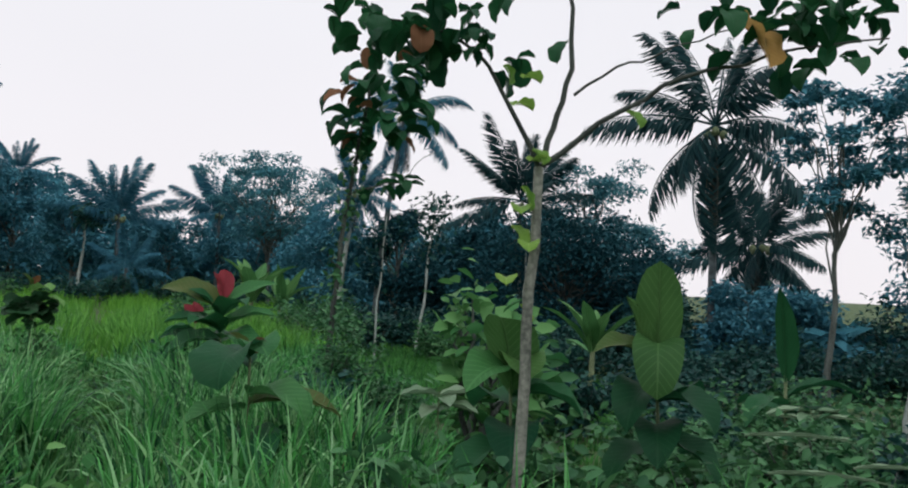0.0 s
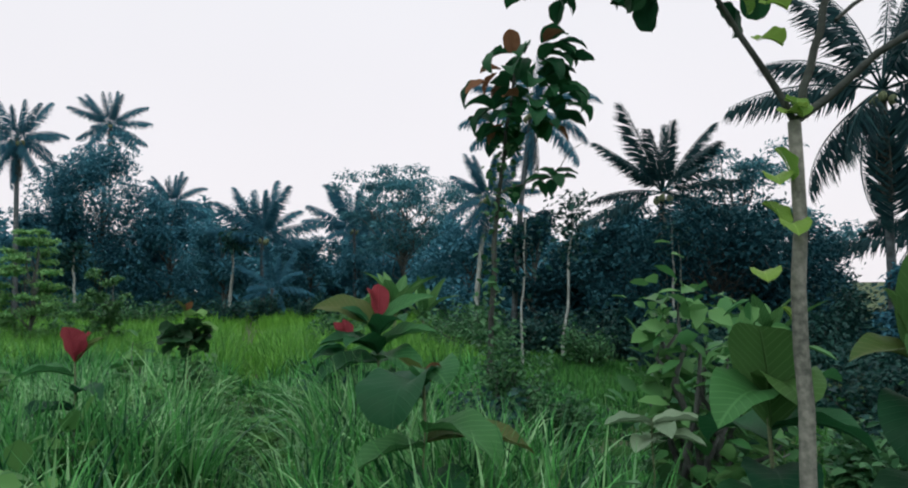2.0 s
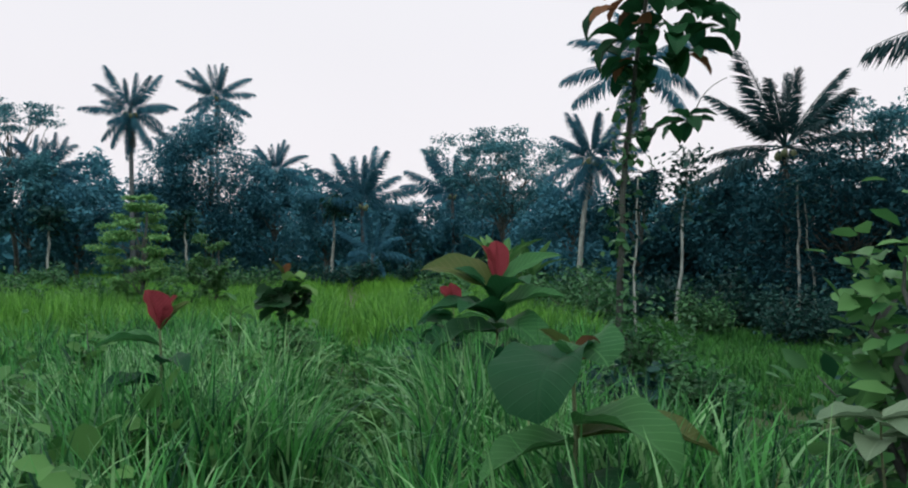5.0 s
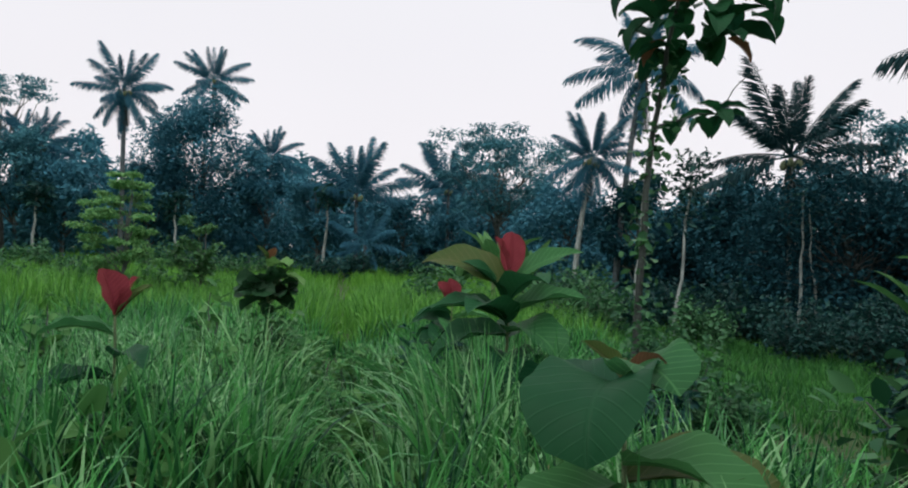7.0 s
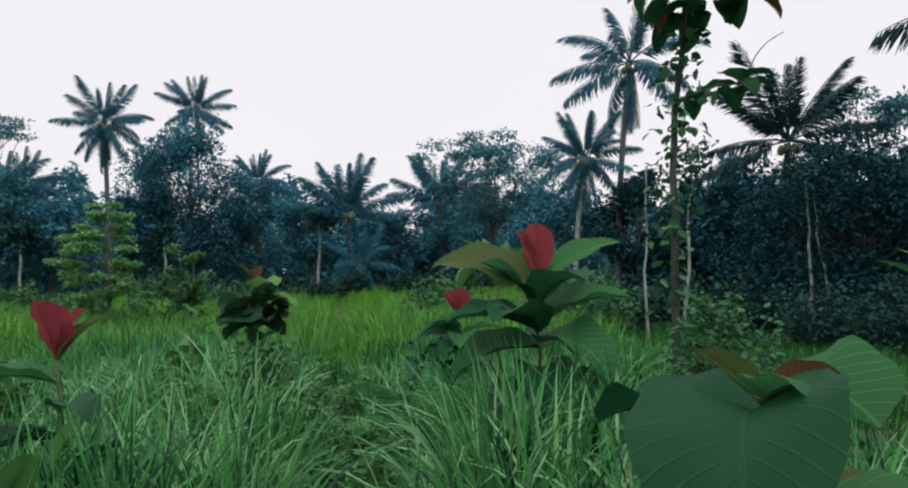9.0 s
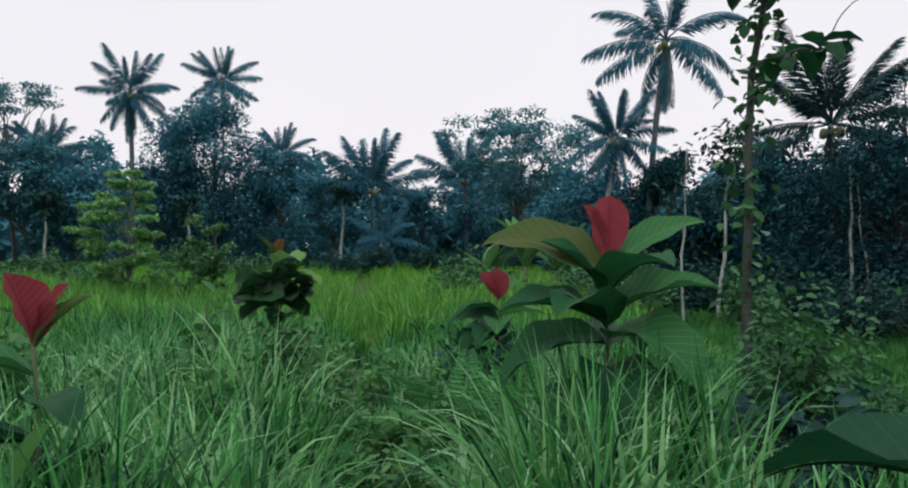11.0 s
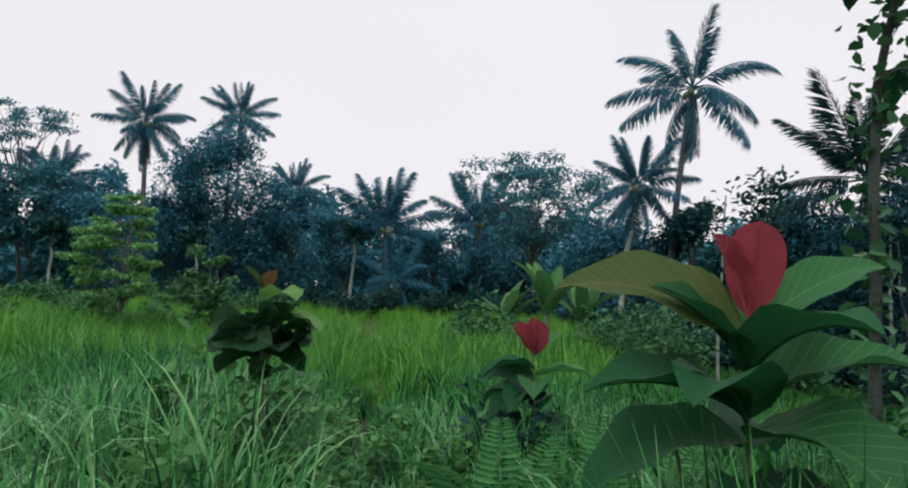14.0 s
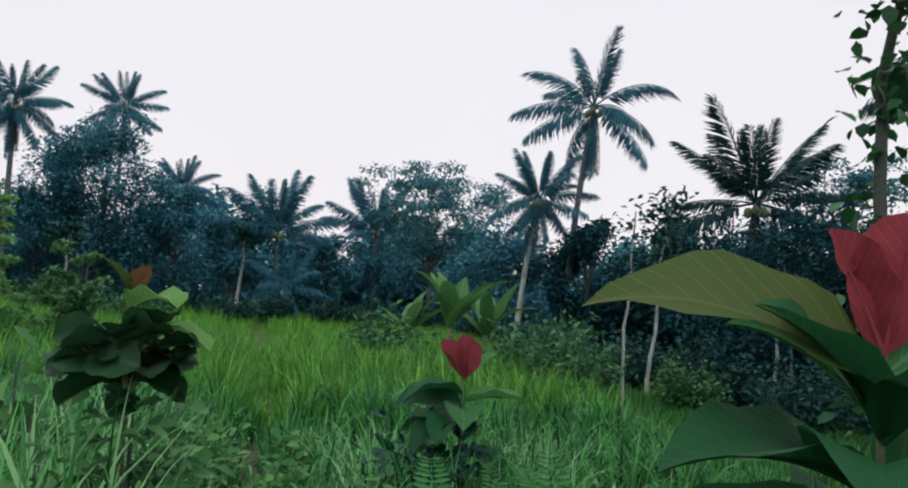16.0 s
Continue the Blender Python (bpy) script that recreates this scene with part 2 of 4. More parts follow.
def ground_z(x, y):
    """Height of the meadow: it falls to the east and a little away from the start, and rises gently to the west."""
    x, y = np.asarray(x, float), np.asarray(y, float)
    return (-0.025 * np.clip(x, -30, 0) * step(0.5, 6, -x) - 0.11 * (np.clip(x, 1.5, 9.5) - 1.5) * step(1.5, 3.5, x) + 0.035 * np.clip(-y, 0, 6) - 0.008 * np.clip(y, 0, 60)
            + 0.05 * np.sin(x * 0.7 + 1) * np.cos(y * 0.55)
            + 0.24 * np.exp(-((x + 1.9) / 1.3) ** 2 - ((y - 3.4) / 2.2) ** 2))


def trail_x(y):
    return 0.1 - 0.15 * np.asarray(y, float) + 0.12 * np.sin(np.asarray(y, float) * 0.9)


def mesh_of(name, v, f, smooth=True, uv=None):
    """A mesh from vertex and face arrays; every face has the same number of corners."""
    v, f = np.ascontiguousarray(v, np.float32), np.ascontiguousarray(f, np.int32)
    me = bpy.data.meshes.new(name)
    me.vertices.add(len(v))
    me.vertices.foreach_set("co", v.ravel())
    me.loops.add(f.size)
    me.loops.foreach_set("vertex_index", f.ravel())
    me.polygons.add(len(f))
    me.polygons.foreach_set("loop_start", np.arange(0, f.size, f.shape[1], dtype=np.int32))
    if uv is not None:
        me.uv_layers.new(name="UVMap")
        me.uv_layers[0].uv.foreach_set("vector", np.ascontiguousarray(uv[f.ravel()], np.float32).ravel())
    me.update(calc_edges=True)
    if smooth:
        me.polygons.foreach_set("use_smooth", np.ones(len(f), dtype=bool))
    return me


def child(name, me, material, parent, label="", m=None):
    if not me.materials:
        me.materials.append(material)
    ob = new(name, me)
    ob.parent = parent
    if m is not None:
        ob.matrix_basis = m
    if label:
        tagged(ob, label)
    return ob


def thing(name, x, y, label, category, group="", z=None, rz=0.0):
    ob = new(name)
    ob.empty_display_size = 0.1
    ob.matrix_basis = pose(x, y, float(ground_z(x, y)) if z is None else z, 0, 0, rz)
    return tagged(ob, label, category, group)


def tubes(paths, sides=8):
    """Tapered tubes along (points, radii), joined."""
    vs, fs, k = [], [], 0
    for pts, rad in paths:
        pts, rad = np.asarray(pts, float), np.asarray(rad, float)
        d = np.gradient(pts, axis=0)
        d /= np.linalg.norm(d, axis=1, keepdims=True) + 1e-9
        ref = np.where(np.abs(d[:, 2:3]) > 0.9, [[1.0, 0, 0]], [[0, 0, 1.0]])
        u = np.cross(ref, d)
        u /= np.linalg.norm(u, axis=1, keepdims=True) + 1e-9
        w = np.cross(d, u)
        an = np.linspace(0, 2 * np.pi, sides, endpoint=False)
        ring = pts[:, None] + rad[:, None, None] * (u[:, None] * np.cos(an)[None, :, None] + w[:, None] * np.sin(an)[None, :, None])
        vs.append(ring.reshape(-1, 3))
        i = np.arange(len(pts) - 1)[:, None] * sides
        j = np.arange(sides)[None]
        jn = (j + 1) % sides
        fs.append((np.stack([i + j, i + jn, i + sides + jn, i + sides + j], -1) + k).reshape(-1, 4))
        k += len(pts) * sides
    return np.concatenate(vs), np.concatenate(fs)


def bend(p0, p1, sag=0.0, n=7, wob=0.0, r=None):
    """Points from p0 to p1 that bow by sag upwards and wander by wob."""
    s = np.linspace(0, 1, n)[:, None]
    p0, p1 = np.asarray(p0, float), np.asarray(p1, float)
    out_ = p0 + (p1 - p0) * s + np.array([0, 0, sag]) * (4 * s * (1 - s))
    if wob:
        out_[1:-1] += (r or rng).normal(0, wob, (n - 2, 3))
    return out_


def frames(az, el, roll):
    """Turns whose y axis points along azimuth az and elevation el."""
    y = np.stack([np.cos(az) * np.cos(el), np.sin(az) * np.cos(el), np.sin(el)], -1)
    x = np.stack([np.sin(az), -np.cos(az), 0 * az], -1)
    z = np.cross(x, y)
    c, s = np.cos(roll)[:, None], np.sin(roll)[:, None]
    return np.stack([c * x + s * z, y, c * z - s * x], -1)


LEAF_V = np.array([(0, 0, 0), (0.26, 0.34, 0.10), (0.20, 0.72, 0.06), (0, 1, -0.06), (-0.20, 0.72, 0.06), (-0.26, 0.34, 0.10), (0, 0.5, 0.0)])
LEAF_F = np.array([(0, 1, 6), (1, 2, 6), (2, 3, 6), (3, 4, 6), (4, 5, 6), (5, 0, 6)])
LEAF2_V = np.array([(0, 0, 0), (0.24, 0.45, 0.08), (0, 1, -0.05), (-0.24, 0.45, 0.08)])
LEAF2_F = np.array([(0, 1, 2), (0, 2, 3)])


def scatter(pos, size, az, el, roll, fine=False, wide=1.0):
    """Leaves at the given places, joined."""
    tv, tf = (LEAF_V, LEAF_F) if fine else (LEAF2_V, LEAF2_F)
    tv = tv * np.array([wide, 1, 1])
    rot = frames(az, el, roll)
    v = np.einsum("nij,vj->nvi", rot, tv) * size[:, None, None] + pos[:, None]
    f = tf[None] + (np.arange(len(pos)) * len(tv))[:, None, None]
    return v.reshape(-1, 3), f.reshape(-1, 3)


# ---- kinds of things ---------------------------------------------------
def big_leaf_mesh(name, length, width, droop, fold=0.22, wavy=0.02, seed=0, rounded=False):
    """A broad leaf along +y with a fold at the midrib, a stalk, waves at the edge and a drooping tip."""
    r = np.random.default_rng(seed)
    nl, nw = 13, 7
    s = np.linspace(0, 1, nl)
    t = np.linspace(-1, 1, nw)
    prof = np.sin(np.pi * s ** 1.15) ** 0.5 if rounded else np.sin(np.pi * s ** 0.9) ** 0.75 * (1 - 0.25 * s)
    prof = prof / prof.max()
    prof[0], prof[-1] = 0.04, 0.01
    ang = np.radians(droop) * s ** 1.3
    dy, dz = np.cos(ang), -np.sin(ang)
    cy = np.concatenate([[0], np.cumsum((dy[1:] + dy[:-1]) / 2 * np.diff(s))]) * length
    cz = np.concatenate([[0], np.cumsum((dz[1:] + dz[:-1]) / 2 * np.diff(s))]) * length
    x = t[None] * prof[:, None] * width / 2
    up = np.abs(t)[None] * prof[:, None] * width / 2 * fold * 2
    ph = r.uniform(0, 6)
    wave = wavy * (width / 0.4) * np.abs(t)[None] ** 2 * np.sin(s[:, None] * 17 + ph + 2 * np.sign(t)[None]) * prof[:, None]
    zz = up + wave
    v = np.stack([x, cy[:, None] + np.sin(ang)[:, None] * zz, cz[:, None] + np.cos(ang)[:, None] * zz], -1).reshape(-1, 3)
    uv = np.stack(np.broadcast_arrays(t[None] * prof[:, None], s[:, None]), -1).reshape(-1, 2)
    i, j = np.meshgrid(np.arange(nl - 1), np.arange(nw - 1), indexing="ij")
    q = np.stack([i * nw + j, i * nw + j + 1, (i + 1) * nw + j + 1, (i + 1) * nw + j], -1).reshape(-1, 4)
    sv, sf = tubes([(np.stack([0 * cy, cy, cz - 0.004], -1), np.linspace(0.0065, 0.0012, nl) * (0.6 + length))], 5)
    suv = np.zeros((len(sv), 2))
    suv[:, 1] = 0.5
    return mesh_of(name, np.concatenate([v, sv]), np.concatenate([q, sf + len(v)]), uv=np.concatenate([uv, suv]))


LEAF_CACHE = {}


def big_leaf(parent, at_, az, el, length, width, droop, material, roll=0.0, label="", seed=0, fold=0.22):
    key = (round(length, 2), round(width, 2), droop, material.name, seed, fold)
    if key not in LEAF_CACHE:
        LEAF_CACHE[key] = big_leaf_mesh("leaf", length, width, droop, fold=fold, seed=seed, rounded=material.name in ("lime_teak_leaf", "lime_leaf", "red_new_leaf", "paddle_leaf") or width > 0.72 * length)
    rot = frames(np.array([radians(az)]), np.array([radians(el)]), np.array([radians(roll)]))[0]
    m = Matrix.Translation(at_) @ Matrix(rot.tolist()).to_4x4()
    return child("leaf", LEAF_CACHE[key], material, parent, label, m)


def sapling(x, y, height, leaves, label, name="teak_sapling", lean=(0.0, 0.0), rad=0.013, z=None):
    """A young plant: one stem and large single leaves (height, azimuth, elevation, length, width, droop, material, roll)."""
    ob = thing(name, x, y, label, "sapling", "broad-leaved saplings", z=z)
    pts = bend((0, 0, -0.03), (lean[0], lean[1], height), 0, 8, 0.006)
    v, f = tubes([(pts, np.linspace(rad, rad * 0.5, 8))], 8)
    child("stem", mesh_of("stem", v, f), STEM, ob)
    for k, (h, az, el, length, width, droop, material, roll) in enumerate(leaves):
        s = min(1, h / height)
        base = (lean[0] * s, lean[1] * s, h)
        lab = {TEAK_RED: "bright red new leaf", TEAK_OLIVE: "olive leaf turning bronze", TEAK_BROWN: "brown withered leaf"}.get(material, "")
        big_leaf(ob, base, az, el, length, width, droop, material, roll, lab, seed=k % 5)
    return ob


FROND_MESH = {}


def frond_mesh(length, arch, hang, pairs=44, seed=0):
    """A palm frond along +y: a rib that arches down and two rows of hanging leaflets."""
    key = (length, arch, hang, pairs, seed)
    if key in FROND_MESH:
        return FROND_MESH[key]
    r = np.random.default_rng(seed + 5)
    n_ = 16
    s = np.linspace(0, 1, n_)
    ang = np.radians(arch) * s ** 1.4
    step_ = length / (n_ - 1)
    cy = np.concatenate([[0], np.cumsum(np.cos(ang[:-1]))]) * step_
    cz = -np.concatenate([[0], np.cumsum(np.sin(ang[:-1]))]) * step_
    rv, rf = tubes([(np.stack([0 * s, cy, cz], -1), np.linspace(0.05, 0.006, n_) * length / 4.5)], 5)
    tri = []
    for q in rf:
        tri += [(q[0], q[1], q[2]), (q[0], q[2], q[3])]
    st = np.repeat(np.linspace(0.16, 0.99, pairs), 2)
    side = np.tile([1.0, -1.0], pairs)
    by, bz = np.interp(st, s, cy), np.interp(st, s, cz)
    a_ = np.interp(st, s, ang)
    ln = length * 0.235 * np.sin(np.pi * np.clip(0.12 + st * 0.80, 0, 1)) ** 0.7 * r.uniform(0.8, 1.1, len(st))
    fwd = np.radians(35 + 25 * st) + r.normal(0, 0.08, len(st))
    fall = np.radians(hang) * r.uniform(0.6, 1.3, len(st))
    hor = np.cos(fall)
    tip = np.stack([side * np.cos(fwd) * hor, np.sin(fwd) * np.cos(a_) * hor, -np.sin(fwd) * np.sin(a_) * hor - np.sin(fall)], -1)
    base = np.stack([0 * by, by, bz], -1)
    mid_ = base + tip * ln[:, None] * 0.5 + np.array([0, 0, 0.06]) * ln[:, None]
    end = base + tip * ln[:, None] - np.array([0, 0, 0.10]) * ln[:, None]
    w = np.stack([0 * by, np.cos(a_), -np.sin(a_)], -1) * (0.052 * length / 4.5)
    v = np.stack([base, mid_ + w, mid_ - w, end], 1).reshape(-1, 3)
    k = (np.arange(len(st)) * 4)[:, None, None]
    f = (np.array([(0, 1, 2), (1, 3, 2)])[None] + k).reshape(-1, 3)
    FROND_MESH[key] = mesh_of("frond", np.concatenate([rv, v]), np.concatenate([np.array(tri), f + len(rv)]))
    return FROND_MESH[key]


def coconut_palm(x, y, crown_z, length, seed, label, count=24, lean=(0.0, 0.0), trunk_r=0.14, material=None, dead=3, nuts=True, hang=56, low=-78, stiff=1.0, bark=None):
    r = np.random.default_rng(seed)
    material = material or FROND_HAZE
    bx, by = x - lean[0], y - lean[1]
    ob = thing("coconut_palm", bx, by, label, "palm tree", "coconut palms")
    z0 = float(ground_z(bx, by))
    top = crown_z - z0
    s = np.linspace(0, 1, 14)
    pts = np.stack([lean[0] * s ** 1.6, lean[1] * s ** 1.6, -0.1 + (top + 0.1) * s], -1)
    rad = trunk_r * (1 - 0.3 * s) + 0.06 * np.exp(-s * 14) + 0.006 * (np.arange(14) % 2)
    v, f = tubes([(pts, rad)], 9)
    child("trunk", mesh_of("trunk", v, f), bark or BARK_PALM, ob)
    hub = Vector((lean[0], lean[1], top))
    for k in range(count):
        u = k / (count - 1)
        el = 86 + (low - 86) * u ** 1.08 + r.normal(0, 5)
        az = k * 137.5 + r.normal(0, 9)
        var = k % 3
        arch = (14, 24, 34)[var] if el > 52 else (26, 40, 54)[var] if el > 10 else (20, 30, 40)[var]
        arch = round(arch * stiff)
        sc = r.uniform(0.86, 1.08) * (0.8 if u < 0.12 else 1.0)
        me = frond_mesh(length, arch, hang + (12 if el < 0 else 0), 64, var)
        rot = frames(np.array([radians(az)]), np.array([radians(el)]), np.array([r.normal(0, 0.2)]))[0]
        m = Matrix.Translation(hub) @ Matrix(rot.tolist()).to_4x4() @ Matrix.Scale(sc, 4)
        child("frond", me, material, ob, "", m)
    for k in range(dead):
        me = frond_mesh(round(length * 0.8, 2), 20, 70, 30, 7)
        rot = frames(np.array([r.uniform(0, 6.28)]), np.array([radians(-74)]), np.array([0.0]))[0]
        child("dead_frond", me, FROND_DRY, ob, "dry brown hanging frond", Matrix.Translation(hub) @ Matrix(rot.tolist()).to_4x4())
    if nuts:
        bm = bmesh.new()
        bmesh.ops.create_icosphere(bm, subdivisions=2, radius=0.13)
        for vv in bm.verts:
            vv.co.z *= 1.2
        me = bpy.data.meshes.new("coconut")
        bm.to_mesh(me)
        bm.free()
        for k in range(6):
            a_ = k * 1.05 + r.uniform(-0.2, 0.2)
            child("coconut", me, STEM, ob, "", Matrix.Translation(hub + Vector((0.28 * math.cos(a_), 0.28 * math.sin(a_), -0.25 - 0.1 * (k % 2)))))
    return ob


def broad_tree(x, y, top_z, crown_r, seed, label, material, crown_low=0.35, leaf=0.27, count=10000, airy=0.5, trunk_r=0.13, name="tree",
               group="woodland trees", bark=None, clusters=26, flat=1.0, fine=False):
    """Tapered trunk, limbs and a crown of many leaves gathered round the limb ends."""
    r = np.random.default_rng(seed)
    ob = thing(name, x, y, label, "tree", group)
    h = top_z - float(ground_z(x, y))
    low = h * crown_low
    cz, rz = (h + low) / 2, (h - low) / 2
    d = r.normal(0, 1, (clusters, 3))
    d /= np.linalg.norm(d, axis=1, keepdims=True)
    d *= r.uniform(0.35, 1.0, (clusters, 1)) ** 0.5
    cc = d * np.array([crown_r, crown_r, rz * 0.92]) * r.uniform(0.8, 1.08, (clusters, 1)) + np.array([0, 0, cz])
    bow = r.normal(0, 0.04 * h, 2)
    trunk = bend((0, 0, -0.1), (bow[0], bow[1], h * 0.78), 0, 9, 0.02 * h / 4, r)
    paths = [(trunk, np.linspace(trunk_r * 1.15, trunk_r * 0.25, 9))]
    for c in cc[: clusters * 2 // 3]:
        s = np.clip((c[2] / h) * 0.72, 0.2, 0.95)
        b = np.array([np.interp(s, np.linspace(0, 1, 9), trunk[:, k]) for k in range(3)])
        paths.append((bend(b, c, 0.08 * crown_r, 6, 0.05 * crown_r, r), np.linspace(trunk_r * 0.38, trunk_r * 0.07, 6)))
    v, f = tubes(paths, 6)
    child("trunk", mesh_of("trunk", v, f), bark or BARK, ob)
    which = r.integers(0, clusters, count)
    spread = crown_r * (0.21 - 0.08 * airy) * r.uniform(0.7, 1.35, clusters)
    g = r.normal(0, 1, (count, 3))
    g *= 1.9 * r.uniform(0, 1, (count, 1)) ** 0.45 / np.linalg.norm(g, axis=1, keepdims=True)
    g *= np.array([1, 1, 0.85 * flat])
    pos = cc[which] + g * spread[which][:, None]
    pos[:, 2] = np.maximum(pos[:, 2], 0.15)
    v, f = scatter(pos, leaf * r.uniform(0.6, 1.3, count), r.uniform(0, 6.283, count), r.normal(-0.25, 0.5, count), r.normal(0, 0.5, count), fine)
    child("crown", mesh_of("crown", v, f), material, ob)
    return ob


def shrub(x, y, height, radius, seed, label, material=None, leaf=0.12, count=1500, name="shrub", stems=9, group="undergrowth shrubs", fine=True, wide=1.0):
    r = np.random.default_rng(seed)
    material = material or SHRUB
    ob = thing(name, x, y, label, "shrub", group)
    paths, ends = [], []
    for k in range(stems):
        a_ = k * 2.4 + r.uniform(-0.4, 0.4)
        rr = radius * r.uniform(0.25, 1.0)
        e = np.array([math.cos(a_) * rr, math.sin(a_) * rr, height * r.uniform(0.55, 1.0) * (1 - 0.3 * (rr / radius) ** 2)])
        pts = bend((0.1 * e[0], 0.1 * e[1], -0.03), e, 0.12 * height, 8, 0.02 * height, r)
        paths.append((pts, np.linspace(0.016, 0.004, 8) * max(0.5, height)))
        ends.append(pts)
    for path in paths:
        child("stem", mesh_of("stem", *tubes([path], 5)), BARK, ob)
    pts = np.concatenate([e[2:] for e in ends])
    pos = pts[r.integers(0, len(pts), count)] + r.normal(0, 1, (count, 3)) * np.array([0.16 * radius, 0.16 * radius, 0.13 * height])
    pos[:, 2] = np.maximum(pos[:, 2], 0.03)
    az = np.arctan2(pos[:, 1], pos[:, 0]) + r.normal(0, 1.1, count)
    v, f = scatter(pos, leaf * r.uniform(0.6, 1.35, count), az, r.normal(0.0, 0.5, count), r.normal(0, 0.6, count), fine, wide)
    child("foliage", mesh_of("foliage", v, f), material, ob)
    return ob


def blades(x, y, h, width, lean_amt, az, seed, levels=5):
    """Grass blades, each a tapering strip that rises and then arches over towards az."""
    r = np.random.default_rng(seed)
    n_ = len(x)
    s = np.linspace(0, 1, levels)
    d = np.stack([np.cos(az), np.sin(az), 0 * az], -1)
    lean_ = r.beta(1.5, 1.9, n_) * lean_amt              # how far the tip has fallen over, in radians
    start = r.uniform(0.0, 0.24, n_)
    a_ = start[:, None] + lean_[:, None] * s[None] ** 2.4
    ds = h[:, None] / (levels - 1)
    hor = np.concatenate([np.zeros((n_, 1)), np.cumsum(np.sin((a_[:, 1:] + a_[:, :-1]) / 2) * ds, 1)], 1)
    ver = np.concatenate([np.zeros((n_, 1)), np.cumsum(np.cos((a_[:, 1:] + a_[:, :-1]) / 2) * ds, 1)], 1)
    c = np.stack([x, y, ground_z(x, y) - 0.02], -1)[:, None] + d[:, None] * hor[..., None]
    c[:, :, 2] += ver
    ta = az + np.pi / 2 + r.normal(0, 0.5, n_)
    w = np.stack([np.cos(ta), np.sin(ta), r.normal(0, 0.25, n_)], -1)[:, None] * (width[:, None] * (1 - s[None] ** 2.2) * (0.6 + 1.6 * s[None] * (1 - s[None])) + 0.0004)[..., None]
    v = np.stack([c - w, c + w], 2).reshape(-1, 3)
    k = (np.arange(n_) * levels * 2)[:, None, None]
    i = np.arange(levels - 1) * 2
    q = np.stack([i, i + 1, i + 3, i + 2], -1)[None] + k
    return v, q.reshape(-1, 4)


def meadow(name, n_, region, h_range, width, lean_amt, seed, material, label, levels=5, tuft=7, tuft_r=0.09, keep=None):
    """One stand of grass, gathered in tufts; lower along the trodden trail and on the eastern hollow."""
    r = np.random.default_rng(seed)
    m_ = n_ // tuft
    tx, ty = r.uniform(region[0], region[1], m_), r.uniform(region[2], region[3], m_)
    if keep is not None:
        k = keep(tx, ty)
        tx, ty = tx[k], ty[k]
    x = np.repeat(tx, tuft) + r.normal(0, tuft_r, len(tx) * tuft)
    y = np.repeat(ty, tuft) + r.normal(0, tuft_r, len(tx) * tuft)
    patch = 0.5 + 0.5 * np.sin(x * 1.3 + 2 * np.sin(y * 0.8)) * np.cos(y * 1.1 + x * 0.4)
    trail = np.exp(-((x - trail_x(y)) / 0.33) ** 2)
    hollow = step(1.5, 2.8, x - 0.1 * y) * 0.6 * step(-2.6, -1.6, y)
    inner = step(0.2, 1.6, y) * (1 - step(6, 9, y))
    hollow = 1 - (1 - hollow) * (1 - 0.27 * inner) * (1 - 0.45 * step(1.1, 1.5, x) * step(0.0, 0.6, y) * (1 - step(3.5, 5, y)))
    tall = np.repeat(r.uniform(0.75, 1.2, len(tx)), tuft)
    near_plants = sum(a_ * np.exp(-((x - px_) ** 2 + (y - py_) ** 2) / s_) for px_, py_, a_, s_ in ((-0.95, 0.05, 0.62, 0.6), (-0.76, 2.35, 1.0, 0.22), (0.58, 4.3, 0.4, 0.4), (0.86, 0.95, 0.85, 0.32), (0.5, 2.7, -0.42, 0.5)))
    h = r.uniform(h_range[0], h_range[1], len(x)) * (0.72 + 0.4 * patch + near_plants) * tall * (1 - 0.62 * trail) * (1 - hollow)
    k = r.uniform(0, 1, len(x)) > 0.66 * trail
    x, y, h = x[k], y[k], np.minimum(h, 1.0 + 0.25 * np.maximum(near_plants, 0))[k]
    fan = np.arctan2(y - np.repeat(ty, tuft)[k], x - np.repeat(tx, tuft)[k]) + r.normal(0, 0.5, len(x))
    v, q = blades(x, y, h, width * r.uniform(0.55, 1.35, len(x)), lean_amt * (1 + 0.42 * inner[k] * (1 - 0.7 * np.clip(near_plants[k], 0, 1))), fan, seed + 1, levels)
    me = mesh_of(name, v, q)
    me.materials.append(material)
    return tagged(new(name, me), label, "grass", "", "stuff")


# ---- ground ------------------------------------------------------------
gx = np.concatenate([np.linspace(-900, -60, 12), np.linspace(-55, -10, 46), np.linspace(-9.75, 12, 88), np.linspace(13, 55, 43), np.linspace(60, 900, 12)])
gy = np.concatenate([np.linspace(-900, -60, 12), np.linspace(-55, -8, 24), np.linspace(-7.75, 14, 88), np.linspace(15, 75, 61), np.linspace(80, 900, 12)])
mx_, my_ = np.meshgrid(gx, gy, indexing="ij")
mz_ = ground_z(mx_, my_) - 0.03 * np.exp(-((mx_ - trail_x(my_)) / 0.2) ** 2)
i, j = np.meshgrid(np.arange(len(gx) - 1), np.arange(len(gy) - 1), indexing="ij")
w_ = len(gy)
gq = np.stack([i * w_ + j, (i + 1) * w_ + j, (i + 1) * w_ + j + 1, i * w_ + j + 1], -1).reshape(-1, 4)
